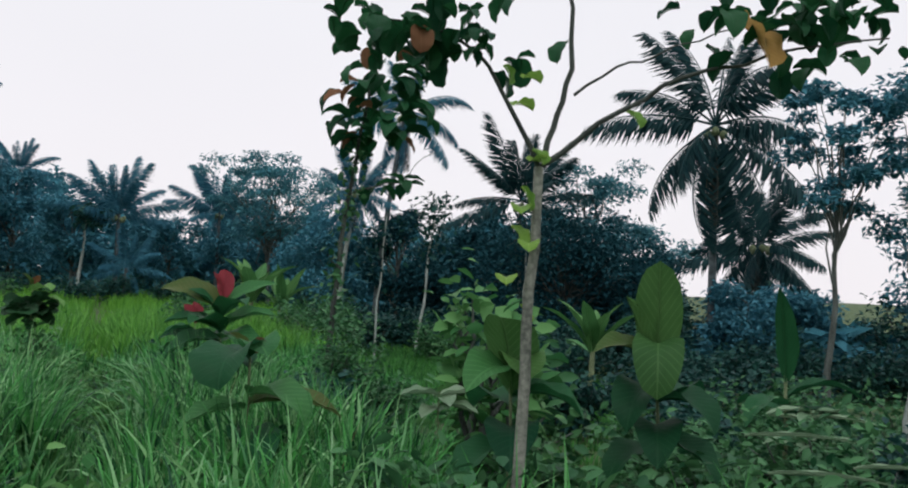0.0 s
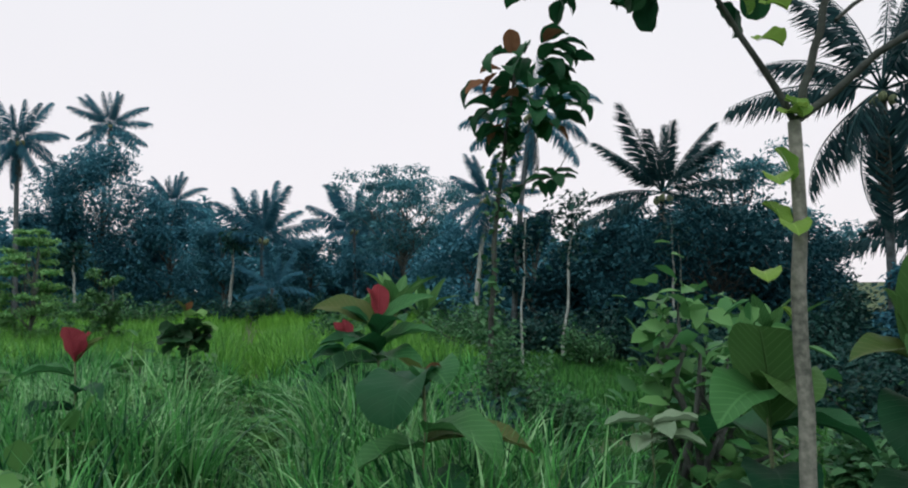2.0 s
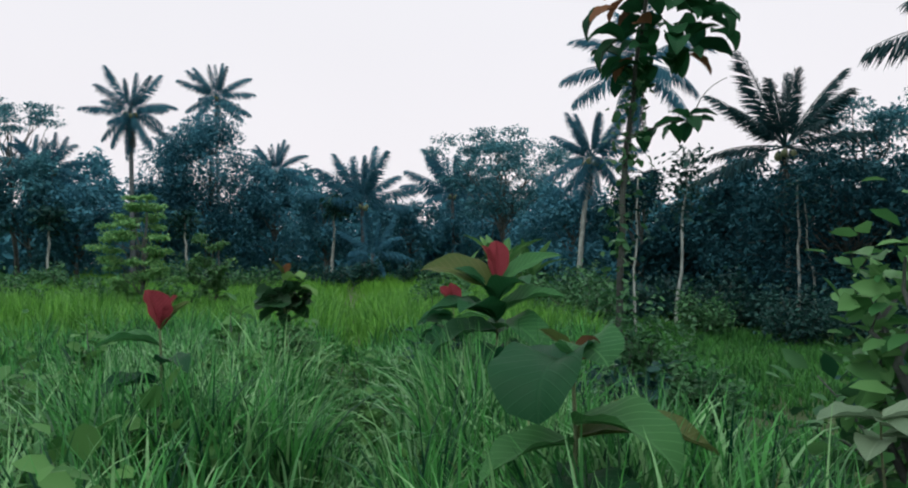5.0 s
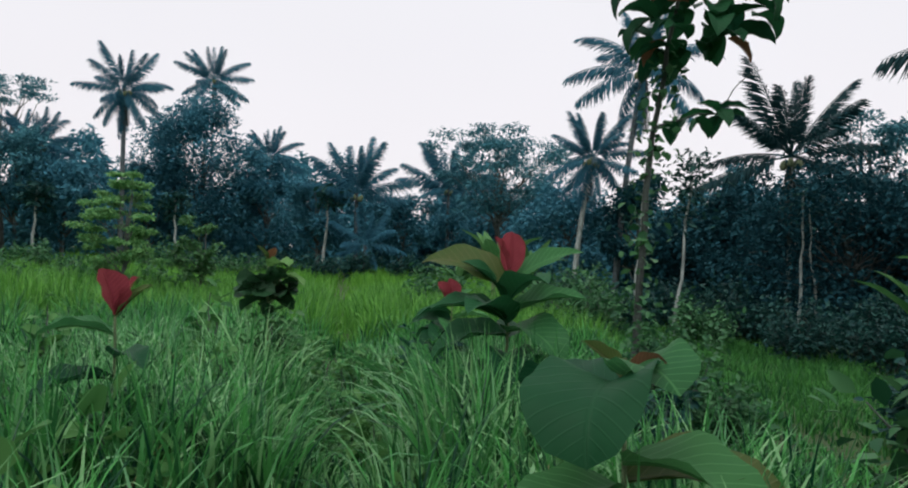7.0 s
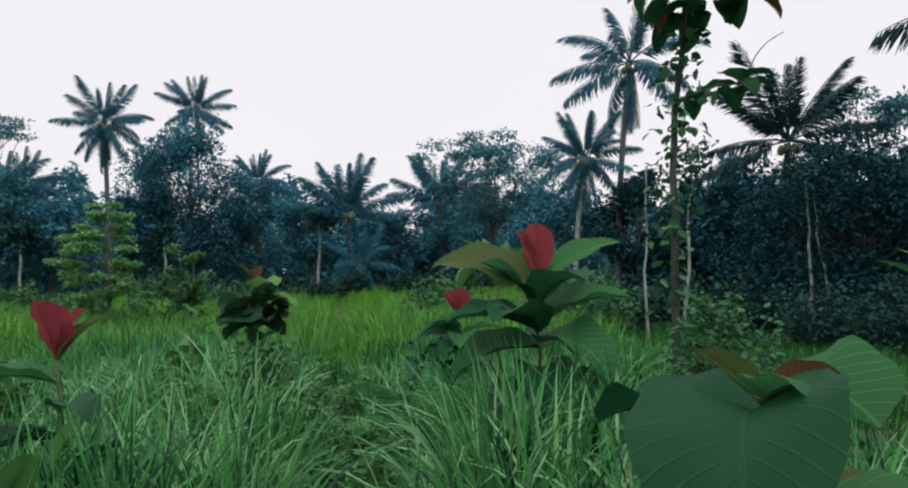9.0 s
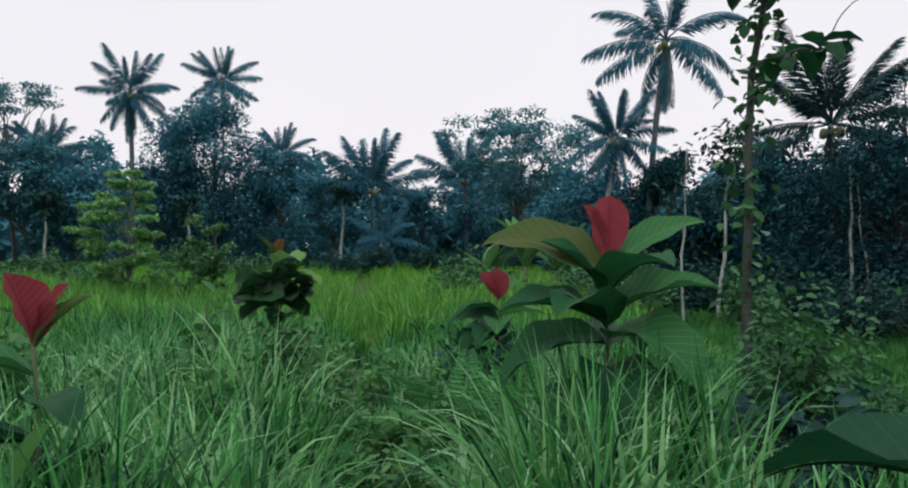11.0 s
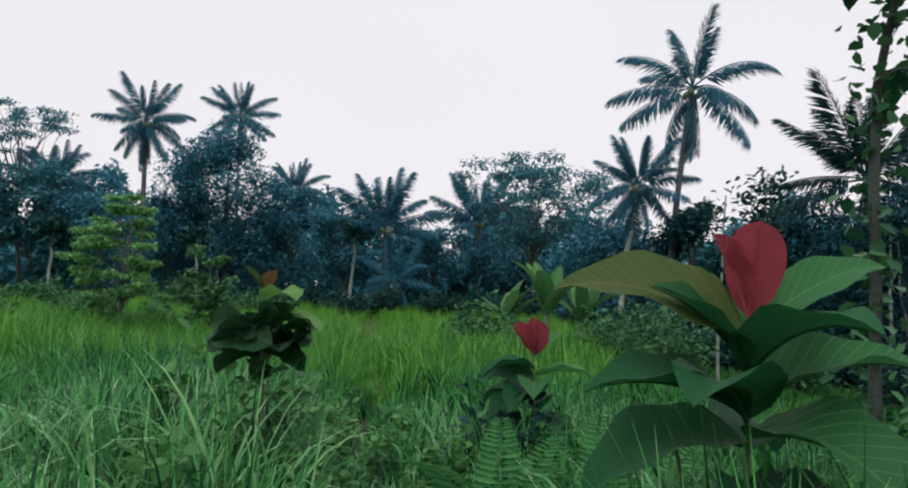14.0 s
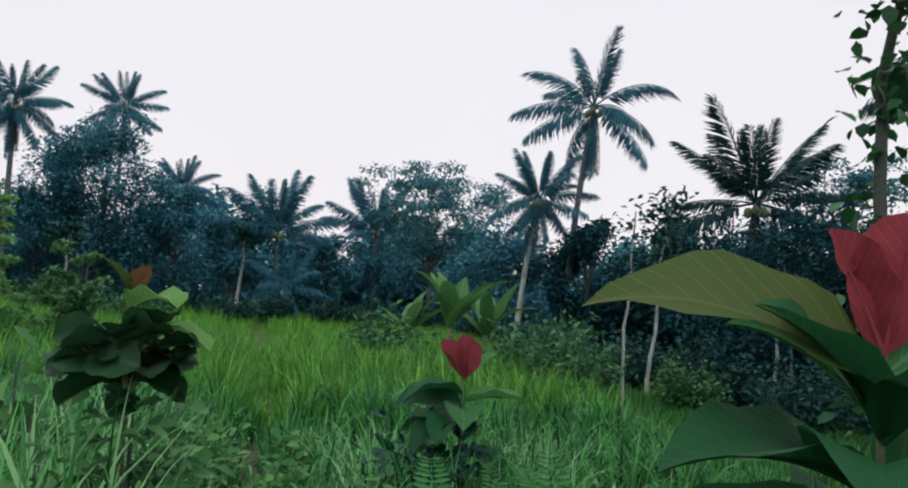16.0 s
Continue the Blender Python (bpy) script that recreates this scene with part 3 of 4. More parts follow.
gme = mesh_of("ground", np.stack([mx_, my_, mz_], -1).reshape(-1, 3), gq)
gme.materials.append(SOIL)
tagged(new("ground", gme), "damp dark soil and low herbs under the meadow", "ground", "", "structure")

# worn footpath: a sunken strip of bare soil with litter
ty_ = np.linspace(-6, 12, 90)
tx_ = trail_x(ty_)
half = 0.12 + 0.05 * np.sin(ty_ * 3.1) + 0.03 * np.sin(ty_ * 7.7)
tr = [np.stack([tx_ + half * e, ty_, ground_z(tx_ + half * e, ty_) - 0.03 * np.exp(-(half * e / 0.2) ** 2) + 0.008], -1) for e in (-1, -0.5, 0, 0.5, 1)]
tv = np.stack(tr, 1).reshape(-1, 3)
i, j = np.meshgrid(np.arange(89), np.arange(4), indexing="ij")
tme = mesh_of("footpath", tv, np.stack([i * 5 + j, i * 5 + j + 1, (i + 1) * 5 + j + 1, (i + 1) * 5 + j], -1).reshape(-1, 4))
tme.materials.append(bark_mat("trodden_soil", (0.016, 0.014, 0.009), (0.055, 0.048, 0.03), 9))
tagged(new("footpath", tme), "narrow trodden path of bare brown soil in grass", "path", "", "structure")

# ---- meadow ------------------------------------------------------------
clear = lambda x, y: (np.hypot(x - 1.0, y + 5.2) > 0.5)
meadow("tall_grass", 20000, (-4.2, 3.4, -4.4, 2.2), (0.68, 1.10), 0.0128, 2.3, 1, GRASS, "tall bright green meadow grass with arching blades", 8, 30, 0.06, clear)
meadow("tall_grass", 22000, (-6.0, 4.2, 2.2, 8.0), (0.66, 1.05), 0.013, 2.3, 2, GRASS, "tall bright green meadow grass with arching blades", 7, 26, 0.07)
meadow("low_grass", 12000, (-4.2, 3.4, -4.4, 4.5), (0.25, 0.5), 0.008, 2.4, 12, GRASS, "short green grass between the taller tufts", 4, 8, 0.08, clear)
meadow("meadow_grass", 40000, (-13, 3.6, 8, 18), (0.6, 1.05), 0.013, 1.8, 3, GRASS_MID, "green meadow grass in dense tufts", 5, 12, 0.12)
meadow("meadow_grass", 16000, (-12, -4.2, -3, 8), (0.65, 1.1), 0.010, 1.8, 5, GRASS_MID, "green meadow grass in dense tufts", 5, 12, 0.10)
meadow("meadow_grass", 30000, (2.6, 11, 0.5, 17), (0.5, 0.95), 0.011, 1.9, 6, GRASS_HOLLOW, "short green grass in a hollow, shade put into its colour", 5, 12, 0.10)
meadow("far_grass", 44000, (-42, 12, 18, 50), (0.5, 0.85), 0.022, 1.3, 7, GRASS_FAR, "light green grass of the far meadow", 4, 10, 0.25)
meadow("broad_grass", 4000, (-2.6, 2.0, -3.2, 3.0), (0.7, 1.1), 0.0135, 2.8, 15, GRASS_PALE, "broad pale green grass blades arching over", 9, 6, 0.05, clear)
meadow("curled_grass", 8500, (-3.4, 1.6, 0.3, 6.5), (0.7, 1.0), 0.0085, 2.8, 17, GRASS_PALE, "pale curled grass blades matted over the meadow, highlights in their colour", 9, 8, 0.08, clear)
meadow("dry_grass", 500, (-4, 3, -3.5, 6), (0.5, 0.9), 0.004, 2.2, 9, STRAW, "scattered straw-coloured dry grass blades", 6, 2, 0.05, clear)

meadow("meadow_grass", 15000, (-12, 9, -11, -5.5), (0.5, 0.9), 0.011, 1.8, 19, GRASS_MID, "green meadow grass in dense tufts", 5, 12, 0.12, clear)

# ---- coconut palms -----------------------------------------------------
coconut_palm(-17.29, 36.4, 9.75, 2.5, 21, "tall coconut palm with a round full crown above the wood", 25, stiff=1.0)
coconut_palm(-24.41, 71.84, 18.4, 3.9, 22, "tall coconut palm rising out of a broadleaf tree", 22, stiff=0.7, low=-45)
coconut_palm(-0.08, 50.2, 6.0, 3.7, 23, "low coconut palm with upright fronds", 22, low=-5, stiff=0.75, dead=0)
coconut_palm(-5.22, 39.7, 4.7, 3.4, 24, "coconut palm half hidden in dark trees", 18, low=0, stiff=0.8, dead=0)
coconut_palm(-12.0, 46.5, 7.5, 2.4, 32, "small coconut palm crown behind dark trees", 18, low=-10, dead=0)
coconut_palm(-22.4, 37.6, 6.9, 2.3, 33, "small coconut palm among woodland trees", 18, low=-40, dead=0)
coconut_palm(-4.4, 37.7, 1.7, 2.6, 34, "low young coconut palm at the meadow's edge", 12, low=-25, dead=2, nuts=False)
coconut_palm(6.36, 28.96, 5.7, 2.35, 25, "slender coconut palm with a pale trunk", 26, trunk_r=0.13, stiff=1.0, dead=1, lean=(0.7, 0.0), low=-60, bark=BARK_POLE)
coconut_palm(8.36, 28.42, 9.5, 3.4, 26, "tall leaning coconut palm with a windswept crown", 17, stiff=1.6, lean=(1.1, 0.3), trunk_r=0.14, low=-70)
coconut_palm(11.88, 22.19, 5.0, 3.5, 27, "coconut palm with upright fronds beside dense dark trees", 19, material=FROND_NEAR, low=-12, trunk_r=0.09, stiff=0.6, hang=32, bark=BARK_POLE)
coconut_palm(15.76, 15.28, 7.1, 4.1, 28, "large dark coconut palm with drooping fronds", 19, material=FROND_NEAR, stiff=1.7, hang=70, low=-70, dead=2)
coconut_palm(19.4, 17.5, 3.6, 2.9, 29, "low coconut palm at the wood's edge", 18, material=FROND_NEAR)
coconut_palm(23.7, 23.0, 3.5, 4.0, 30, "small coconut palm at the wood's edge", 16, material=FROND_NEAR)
coconut_palm(-35.7, 58.0, 9.5, 3.6, 31, "coconut palm among woodland trees", 18)

# ---- woodland ----------------------------------------------------------
DARK, MID = "dense dark green broadleaf tree at the wood's edge", "airy green broadleaf tree at the wood's edge"
broad_tree(-25.6, 33.4, 9.0, 2.7, 41, DARK, CROWN_DARK_HAZE, 0.15)
broad_tree(-24.5, 37.8, 11.6, 2.6, 42, MID, CROWN_MID_HAZE, 0.66, count=2600, airy=1.0, clusters=24, flat=0.3, leaf=0.2)
broad_tree(-15.2, 42.6, 11.4, 3.9, 43, DARK, CROWN_DARK_HAZE, 0.1, count=20000, airy=0.4, clusters=54, leaf=0.27)
broad_tree(-11.6, 44.0, 7.6, 2.6, 44, DARK, CROWN_DARK_HAZE, 0.1)
broad_tree(-7.4, 39.8, 7.1, 2.0, 45, "dense rounded dark tree at the wood's edge", CROWN_DARK_HAZE, 0.15, airy=0.1, leaf=0.22)
broad_tree(3.2, 41.5, 10.0, 4.5, 46, MID, CROWN_MID_HAZE, 0.35, count=11000, airy=1.0, clusters=64, flat=0.35, leaf=0.24)
broad_tree(8.3, 28.4, 5.4, 1.8, 47, DARK, CROWN_SHADED, 0.1, airy=0.3, leaf=0.22)
broad_tree(13.0, 20.6, 4.55, 3.9, 48, "wide dark domed tree, shade painted into its dense foliage", CROWN_SHADED, 0.02, count=22000, clusters=70, leaf=0.2, airy=0.2)
broad_tree(15.2, 22.6, 7.4, 2.6, 49, MID, CROWN_MID_HAZE, 0.2, airy=1.0, flat=0.5, leaf=0.2, count=7000, clusters=40)
broad_tree(-20.5, 36.5, 6.6, 2.7, 50, DARK, CROWN_DARK_HAZE, 0.08)
broad_tree(-41.0, 44.0, 11.5, 3.6, 51, DARK, CROWN_DARK_HAZE, 0.1)
broad_tree(-22.5, 35.6, 7.8, 2.5, 52, DARK, CROWN_MID_HAZE, 0.08)
broad_tree(-17.6, 41.0, 7.0, 2.8, 53, DARK, CROWN_DARK_HAZE, 0.06)
broad_tree(-3.0, 44.0, 5.6, 2.5, 54, DARK, CROWN_DARK_HAZE, 0.06)
broad_tree(0.8, 52.0, 5.4, 3.4, 55, DARK, CROWN_DARK_HAZE, 0.06)
broad_tree(6.2, 35.0, 5.2, 2.8, 56, DARK, CROWN_DARK_HAZE, 0.06)
broad_tree(11.0, 27.5, 3.8, 2.8, 57, DARK, CROWN_SHADED, 0.04)
broad_tree(11.8, 26.5, 4.6, 2.8, 68, DARK, CROWN_SHADED, 0.03)
broad_tree(14.5, 28.0, 5.2, 3.0, 69, DARK, CROWN_DARK_HAZE, 0.05)
broad_tree(19.5, 26.5, 5.2, 2.8, 58, MID, CROWN_MID_HAZE, 0.1, airy=0.8)
broad_tree(15.0, 9.6, 7.6, 1.5, 59, "slender dark tree with a bare lower trunk", CROWN_DARK_HAZE, 0.5, leaf=0.19, count=4200, airy=0.8, trunk_r=0.08, flat=0.5)
broad_tree(16.8, 8.2, 8.0, 1.8, 60, "slender dark tree with hanging foliage", CROWN_DARK_HAZE, 0.42, leaf=0.19, count=5200, airy=0.7, trunk_r=0.08)
broad_tree(17.0, 14.5, 2.2, 2.2, 61, DARK, CROWN_DARK_HAZE, 0.05, leaf=0.22)
broad_tree(22.0, 11.0, 4.5, 2.6, 62, DARK, CROWN_DARK_HAZE, 0.05, leaf=0.25)
broad_tree(-46.0, 36.0, 9.5, 4.0, 63, DARK, CROWN_DARK_HAZE, 0.06)
broad_tree(-48.0, 26.0, 9.0, 4.2, 64, DARK, CROWN_DARK_HAZE, 0.06)
broad_tree(-6.2, 12.0, 3.2, 0.82, 65, "young light green tree in layered tiers of foliage", CROWN_LIGHT, 0.12, leaf=0.085, count=11000, airy=0.9, trunk_r=0.035, flat=0.28, group="young meadow trees", clusters=56)
broad_tree(-10.5, 12.5, 3.0, 0.42, 66, "narrow light green young tree", CROWN_LIGHT, 0.25, leaf=0.12, count=1300, airy=0.9, trunk_r=0.03, group="young meadow trees")
broad_tree(-5.2, 13.6, 2.45, 0.6, 67, "small green young tree", SHRUB_FRESH, 0.2, leaf=0.13, count=1500, airy=0.9, trunk_r=0.03, group="young meadow trees", flat=0.5)
# rows that close the place round and behind the start
for k in range(14):
    a_ = radians(150 + k * 17)
    broad_tree(30 * math.cos(a_) * 1.2, 30 * math.sin(a_) - 2, 7.5 + 2 * math.sin(k * 2.1), 3.4, 200 + k, DARK, CROWN_DARK_HAZE, 0.05, leaf=0.5, count=2500)

# far woods behind the single trees
r = np.random.default_rng(77)
n_ = 90000
az = r.uniform(-0.95, 1.05, n_)                       # west to east of north
dist = r.uniform(0, 1, n_)
rad = np.where(az < 0.1, 58, 58 - 36 * step(0.1, 0.75, az)) + 8 * dist
topz = 5.9 + 1.5 * np.sin(az * 23) + 1.0 * np.sin(az * 51 + 1) + 0.8 * np.sin(az * 97 + 2)
topz = topz * np.where(az < 0.1, 1.15, 1.15 - 0.45 * step(0.1, 0.75, az)) * (1 - 0.72 * step(0.48, 0.66, az))
hz = topz * r.uniform(0.02, 1, n_) ** 0.8
pos = np.stack([rad * np.sin(az), rad * np.cos(az) - 2, 0 * az], -1)
pos[:, 2] = ground_z(pos[:, 0], pos[:, 1]) + hz
v, f = scatter(pos, r.uniform(0.35, 0.8, n_), r.uniform(0, 6.283, n_), r.normal(-0.3, 0.5, n_), r.normal(0, 0.6, n_))
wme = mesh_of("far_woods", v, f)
wme.materials.append(FAR_WOOD_HAZE)
tagged(new("far_woods", wme), "dense dark woods closing the meadow, blue haze in their leaf colour", "woods", "", "stuff")

# a second, lower belt that fills the wood below its crowns
n_ = 16000
az = r.uniform(-0.95, 0.42, n_)
rad = r.uniform(52, 60, n_)
pos = np.stack([rad * np.sin(az), rad * np.cos(az) - 2, 0 * az], -1)
pos[:, 2] = ground_z(pos[:, 0], pos[:, 1]) + r.uniform(0.1, 4.2, n_)
v, f = scatter(pos, r.uniform(0.5, 0.95, n_), r.uniform(0, 6.283, n_), r.normal(-0.3, 0.5, n_), r.normal(0, 0.6, n_))
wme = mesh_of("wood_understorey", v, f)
wme.materials.append(FAR_WOOD_HAZE)
tagged(new("wood_understorey", wme), "dense dark understorey below the far trees, haze in its leaf colour", "woods", "", "stuff")

# ---- undergrowth at the wood's edge ------------------------------------
EDGE = "leafy undergrowth shrub at the wood's edge, shade in its leaf colour"
r = np.random.default_rng(5)
for k in range(16):
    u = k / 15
    shrub(4.5 + 12.5 * u, 20.5 - 11.0 * u + r.uniform(-1, 1), r.uniform(1.0, 1.7), r.uniform(0.8, 1.3), 300 + k, EDGE, SHRUB_SHADED, 0.17, 1500, fine=False)
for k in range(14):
    shrub(-15 + 1.75 * k + r.uniform(-0.5, 0.5), 34 + r.uniform(-3, 4), r.uniform(1.0, 1.8), r.uniform(0.9, 1.4), 330 + k, EDGE, SHRUB_SHADED, 0.22, 900, fine=False)
for k in range(12):
    shrub(-24 + 1.5 * k + r.uniform(-0.5, 0.5), 25 + r.uniform(-3, 3), r.uniform(1.1, 1.7), r.uniform(0.7, 1.1), 350 + k, "low green shrub in the far meadow", SHRUB, 0.18, 700, fine=False)
for k in range(9):
    shrub(-13.5 + 0.9 * k + r.uniform(-0.3, 0.3), 14.5 + r.uniform(-1.5, 1.5), r.uniform(0.95, 1.3), r.uniform(0.5, 0.8), 370 + k, "low light green shrub in the meadow", SHRUB, 0.13, 600, fine=False)
# Most of these use the darker leaf that carries the hollow's shade.
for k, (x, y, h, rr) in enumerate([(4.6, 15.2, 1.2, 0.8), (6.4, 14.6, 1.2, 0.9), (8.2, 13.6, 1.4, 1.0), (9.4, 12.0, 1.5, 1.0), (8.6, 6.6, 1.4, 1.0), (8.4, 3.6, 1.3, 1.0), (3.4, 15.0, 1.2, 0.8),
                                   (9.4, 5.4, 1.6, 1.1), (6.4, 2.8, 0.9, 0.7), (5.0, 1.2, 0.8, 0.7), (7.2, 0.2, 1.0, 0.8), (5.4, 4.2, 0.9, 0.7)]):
    shrub(x, y, h, rr, 400 + k, "dark green shrub in the shaded hollow", SHRUB if k % 4 == 1 else SHRUB_SHADED, 0.11, 2000)
shrub(2.05, 2.15, 1.16, 0.42, 420, "small-leaved shrub round the foot of a slender tree", SHRUB, 0.055, 3200, stems=14)
shrub(2.6, 2.7, 0.65, 0.4, 421, "small-leaved shrub in the grass", SHRUB, 0.07, 1800, stems=12)
shrub(2.62, -0.5, 1.78, 0.42, 422, "light green shrub with pointed leaves", leaf_mat("light_shrub_leaf", (0.04, 0.16, 0.05), (0.14, 0.32, 0.11), 1.5, 0.42, 0.3), 0.14, 600, stems=12)
shrub(3.4, 0.9, 1.3, 0.6, 423, "green shrub with pointed leaves", SHRUB, 0.16, 420, stems=10)
for k, (x, y, h, rr) in enumerate([(2.0, -2.75, 0.75, 0.5), (2.75, -2.75, 0.7, 0.55), (3.4, -2.2, 0.8, 0.6), (1.75, -2.0, 0.72, 0.4), (3.9, -1.2, 0.85, 0.6), (2.6, -1.4, 0.7, 0.5), (4.4, -2.4, 0.8, 0.6),
                                   (4.6, 0.1, 0.9, 0.6), (3.2, -3.4, 0.55, 0.5), (5.4, -0.9, 0.9, 0.7), (5.7, -0.1, 1.25, 0.6), (5.6, -2.2, 0.9, 0.7), (6.6, -1.2, 1.0, 0.8), (7.6, -0.6, 1.0, 0.9), (8.6, 0.2, 1.1, 0.9), (7.0, 1.4, 1.0, 0.8), (8.2, 2.4, 1.1, 0.9), (9.6, 1.6, 1.3, 1.0), (10.4, 3.2, 1.3, 1.0)]):
    shrub(x, y, h, rr, 430 + k, "tangled green weeds with small leaves", SHRUB, 0.095, 1300, name="weed_clump", stems=14, group="weeds beneath the forked tree")

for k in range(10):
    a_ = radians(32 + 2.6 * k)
    shrub(1 + 24 * math.sin(a_), -5 + (24 + 2 * (k % 3)) * math.cos(a_), 1.7 + 0.4 * (k % 3), 1.6, 450 + k, EDGE, SHRUB_SHADED, 0.2, 1600, fine=False)

# ---- slender pale poles of young trees ---------------------------------
def pole_tree(x, y, h, rad, lean, seed, label, leafy=260, material=None, leaf=0.18, low=0.6, spread=0.35):
    r = np.random.default_rng(seed)
    ob = thing("slender_tree", x, y, label, "tree", "slender young trees")
    pts = bend((0, 0, -0.1), (lean[0], lean[1], h), 0, 10, 0.02 * h / 3, r)
    v, f = tubes([(pts, np.linspace(rad, rad * 0.4, 10))], 7)
    child("trunk", mesh_of("trunk", v, f), BARK_POLE, ob)
    s = low + (1 - low) * r.uniform(0, 1, leafy) ** 0.7
    c = np.stack([np.interp(s, np.linspace(0, 1, 10), pts[:, k]) for k in range(3)], -1)
    pos = c + r.normal(0, spread, (leafy, 3)) * np.array([1, 1, 0.4])
    v, f = scatter(pos, leaf * r.uniform(0.6, 1.3, leafy), r.uniform(0, 6.28, leafy), r.normal(-0.3, 0.5, leafy), r.normal(0, 0.5, leafy), True)
    child("crown", mesh_of("crown", v, f), material or SHRUB_SHADED, ob)
    return ob


pole_tree(6.5, 17.0, 4.95, 0.055, (0.55, 0.3), 501, "thin pale pole of a young tree with leaves on top", 420, leaf=0.2, low=0.58, spread=0.3)
pole_tree(10.6, 18.6, 4.6, 0.06, (0.1, 0.1), 502, "pale bare trunk before the dark trees", 60, leaf=0.2, low=0.8)
pole_tree(11.3, 18.9, 4.3, 0.045, (-0.3, 0.1), 503, "pale bare trunk before the dark trees", 60, leaf=0.2, low=0.8)
pole_tree(-6.8, 38.0, 5.0, 0.11, (0.3, 0.0), 504, "pale forked trunk at the wood's edge", 200, leaf=0.4, low=0.8)
pole_tree(-14.5, 37.0, 4.2, 0.09, (-0.2, 0.0), 505, "pale trunk at the wood's edge", 200, leaf=0.4, low=0.7)
pole_tree(-20.4, 33.6, 4.2, 0.09, (0.2, 0.0), 506, "pale trunk at the wood's edge", 200, leaf=0.4, low=0.7)
pole_tree(8.25, 1.2, 9.0, 0.085, (0.1, 0.1), 507, "straight pale grey trunk of a tall tree", 700, leaf=0.25, low=0.8, spread=0.8)
pole_tree(4.3, 12.5, 3.6, 0.035, (0.2, 0.0), 508, "thin leaning young tree", 120, leaf=0.16, low=0.55, spread=0.25)


# ---- banana plants -----------------------------------------------------
def banana_plant(x, y, h, leaves, seed, label, material=None):
    r = np.random.default_rng(seed)
    ob = thing("banana_plant", x, y, label, "banana plant", "banana plants")
    v, f = tubes([(bend((0, 0, -0.05), (0.03, 0, h * 0.5), 0, 6), np.linspace(0.09, 0.05, 6))], 9)
    child("stem", mesh_of("stem", v, f), STEM, ob)
    for k in range(leaves):
        big_leaf(ob, (0.02, 0, h * 0.45 + 0.02 * k), k * 137.5 + r.uniform(-15, 15), r.uniform(48, 82), h * r.uniform(0.55, 0.75), h * 0.17, int(r.choice([25, 45, 60])), material or BANANA,
                 r.uniform(-40, 40), seed=k % 3, fold=0.15)
    return ob


banana_plant(1.45, 13.8, 2.1, 9, 520, "clump of young banana leaves at the meadow's edge")
banana_plant(0.7, 14.3, 1.7, 7, 521, "clump of young banana leaves at the meadow's edge")
banana_plant(2.2, 14.4, 1.8, 7, 522, "clump of young banana leaves at the meadow's edge")
banana_plant(8.4, 9.2, 2.2, 8, 523, "dark banana plant in the shaded hollow")
for k, (x, y) in enumerate([(2.6, 12.2), (3.4, 13.0), (0.2, 12.6), (3.0, 10.8)]):
    shrub(x, y, 1.35, 0.9, 540 + k, "layered feathery green shrub at the meadow's edge", SHRUB, 0.12, 1700, fine=False, stems=12)

# ---- saplings with large leaves ----------------------------------------
sapling(0.89, 1.23, 1.36, [
    (1.34, 285, 78, 0.26, 0.15, 14, TEAK_RED, 35), (1.35, 150, 72, 0.23, 0.13, 12, TEAK_RED, -30),
    (1.27, 182, 37, 0.57, 0.24, 66, TEAK_OLIVE, 42), (1.30, 8, 38, 0.52, 0.15, 45, TEAK_LIGHT, -35),
    (1.2, 205, 54, 0.36, 0.19, 40, TEAK, 30), (1.22, 120, 49, 0.36, 0.2, 50, TEAK_LIGHT, 0), (1.19, 300, 49, 0.42, 0.25, 70, TEAK, 0),
    (1.11, 350, 36, 0.48, 0.25, 55, TEAK_LIGHT, -15), (1.09, 195, 29, 0.46, 0.26, 50, TEAK, 10), (1.07, 235, 44, 0.44, 0.26, 75, TEAK, 0),
    (1.03, 305, 18, 0.50, 0.29, 95, TEAK_LIGHT, -10), (1.01, 188, 8, 0.5, 0.28, 75, TEAK, 15), (0.99, 60, 20, 0.5, 0.28, 70, TEAK, 0),
    (0.91, 270, 10, 0.46, 0.27, 90, TEAK, 0), (0.87, 10, 2, 0.46, 0.26, 65, TEAK, 0), (0.83, 225, 0, 0.42, 0.26, 70, TEAK, 0)],
    "broad-leaved sapling with bright red new leaves on top", lean=(0.02, -0.02))
sapling(1.09, -0.88, 1.14, [
    (1.07, 320, 42, 0.20, 0.08, 60, TEAK_BROWN, 60), (1.08, 150, 50, 0.16, 0.08, 30, TEAK_OLIVE, -50),
    (1.09, 282, 34, 0.28, 0.22, 84, TEAK_LIGHT, -12), (1.05, 236, 28, 0.44, 0.34, 118, TEAK, -8), (1.0, 130, 25, 0.42, 0.28, 60, TEAK, 0),
    (0.85, 320, 15, 0.46, 0.30, 80, TEAK_LIGHT, 0), (0.8, 0, 10, 0.55, 0.28, 45, TEAK_OLIVE, -10), (0.78, 200, 5, 0.40, 0.22, 50, TEAK_LIGHT, 0),
    (0.65, 280, 5, 0.44, 0.28, 60, TEAK, 0), (0.6, 60, 5, 0.44, 0.28, 60, TEAK, 0)],
    "broad-leaved sapling with wide drooping leaves in the grass")
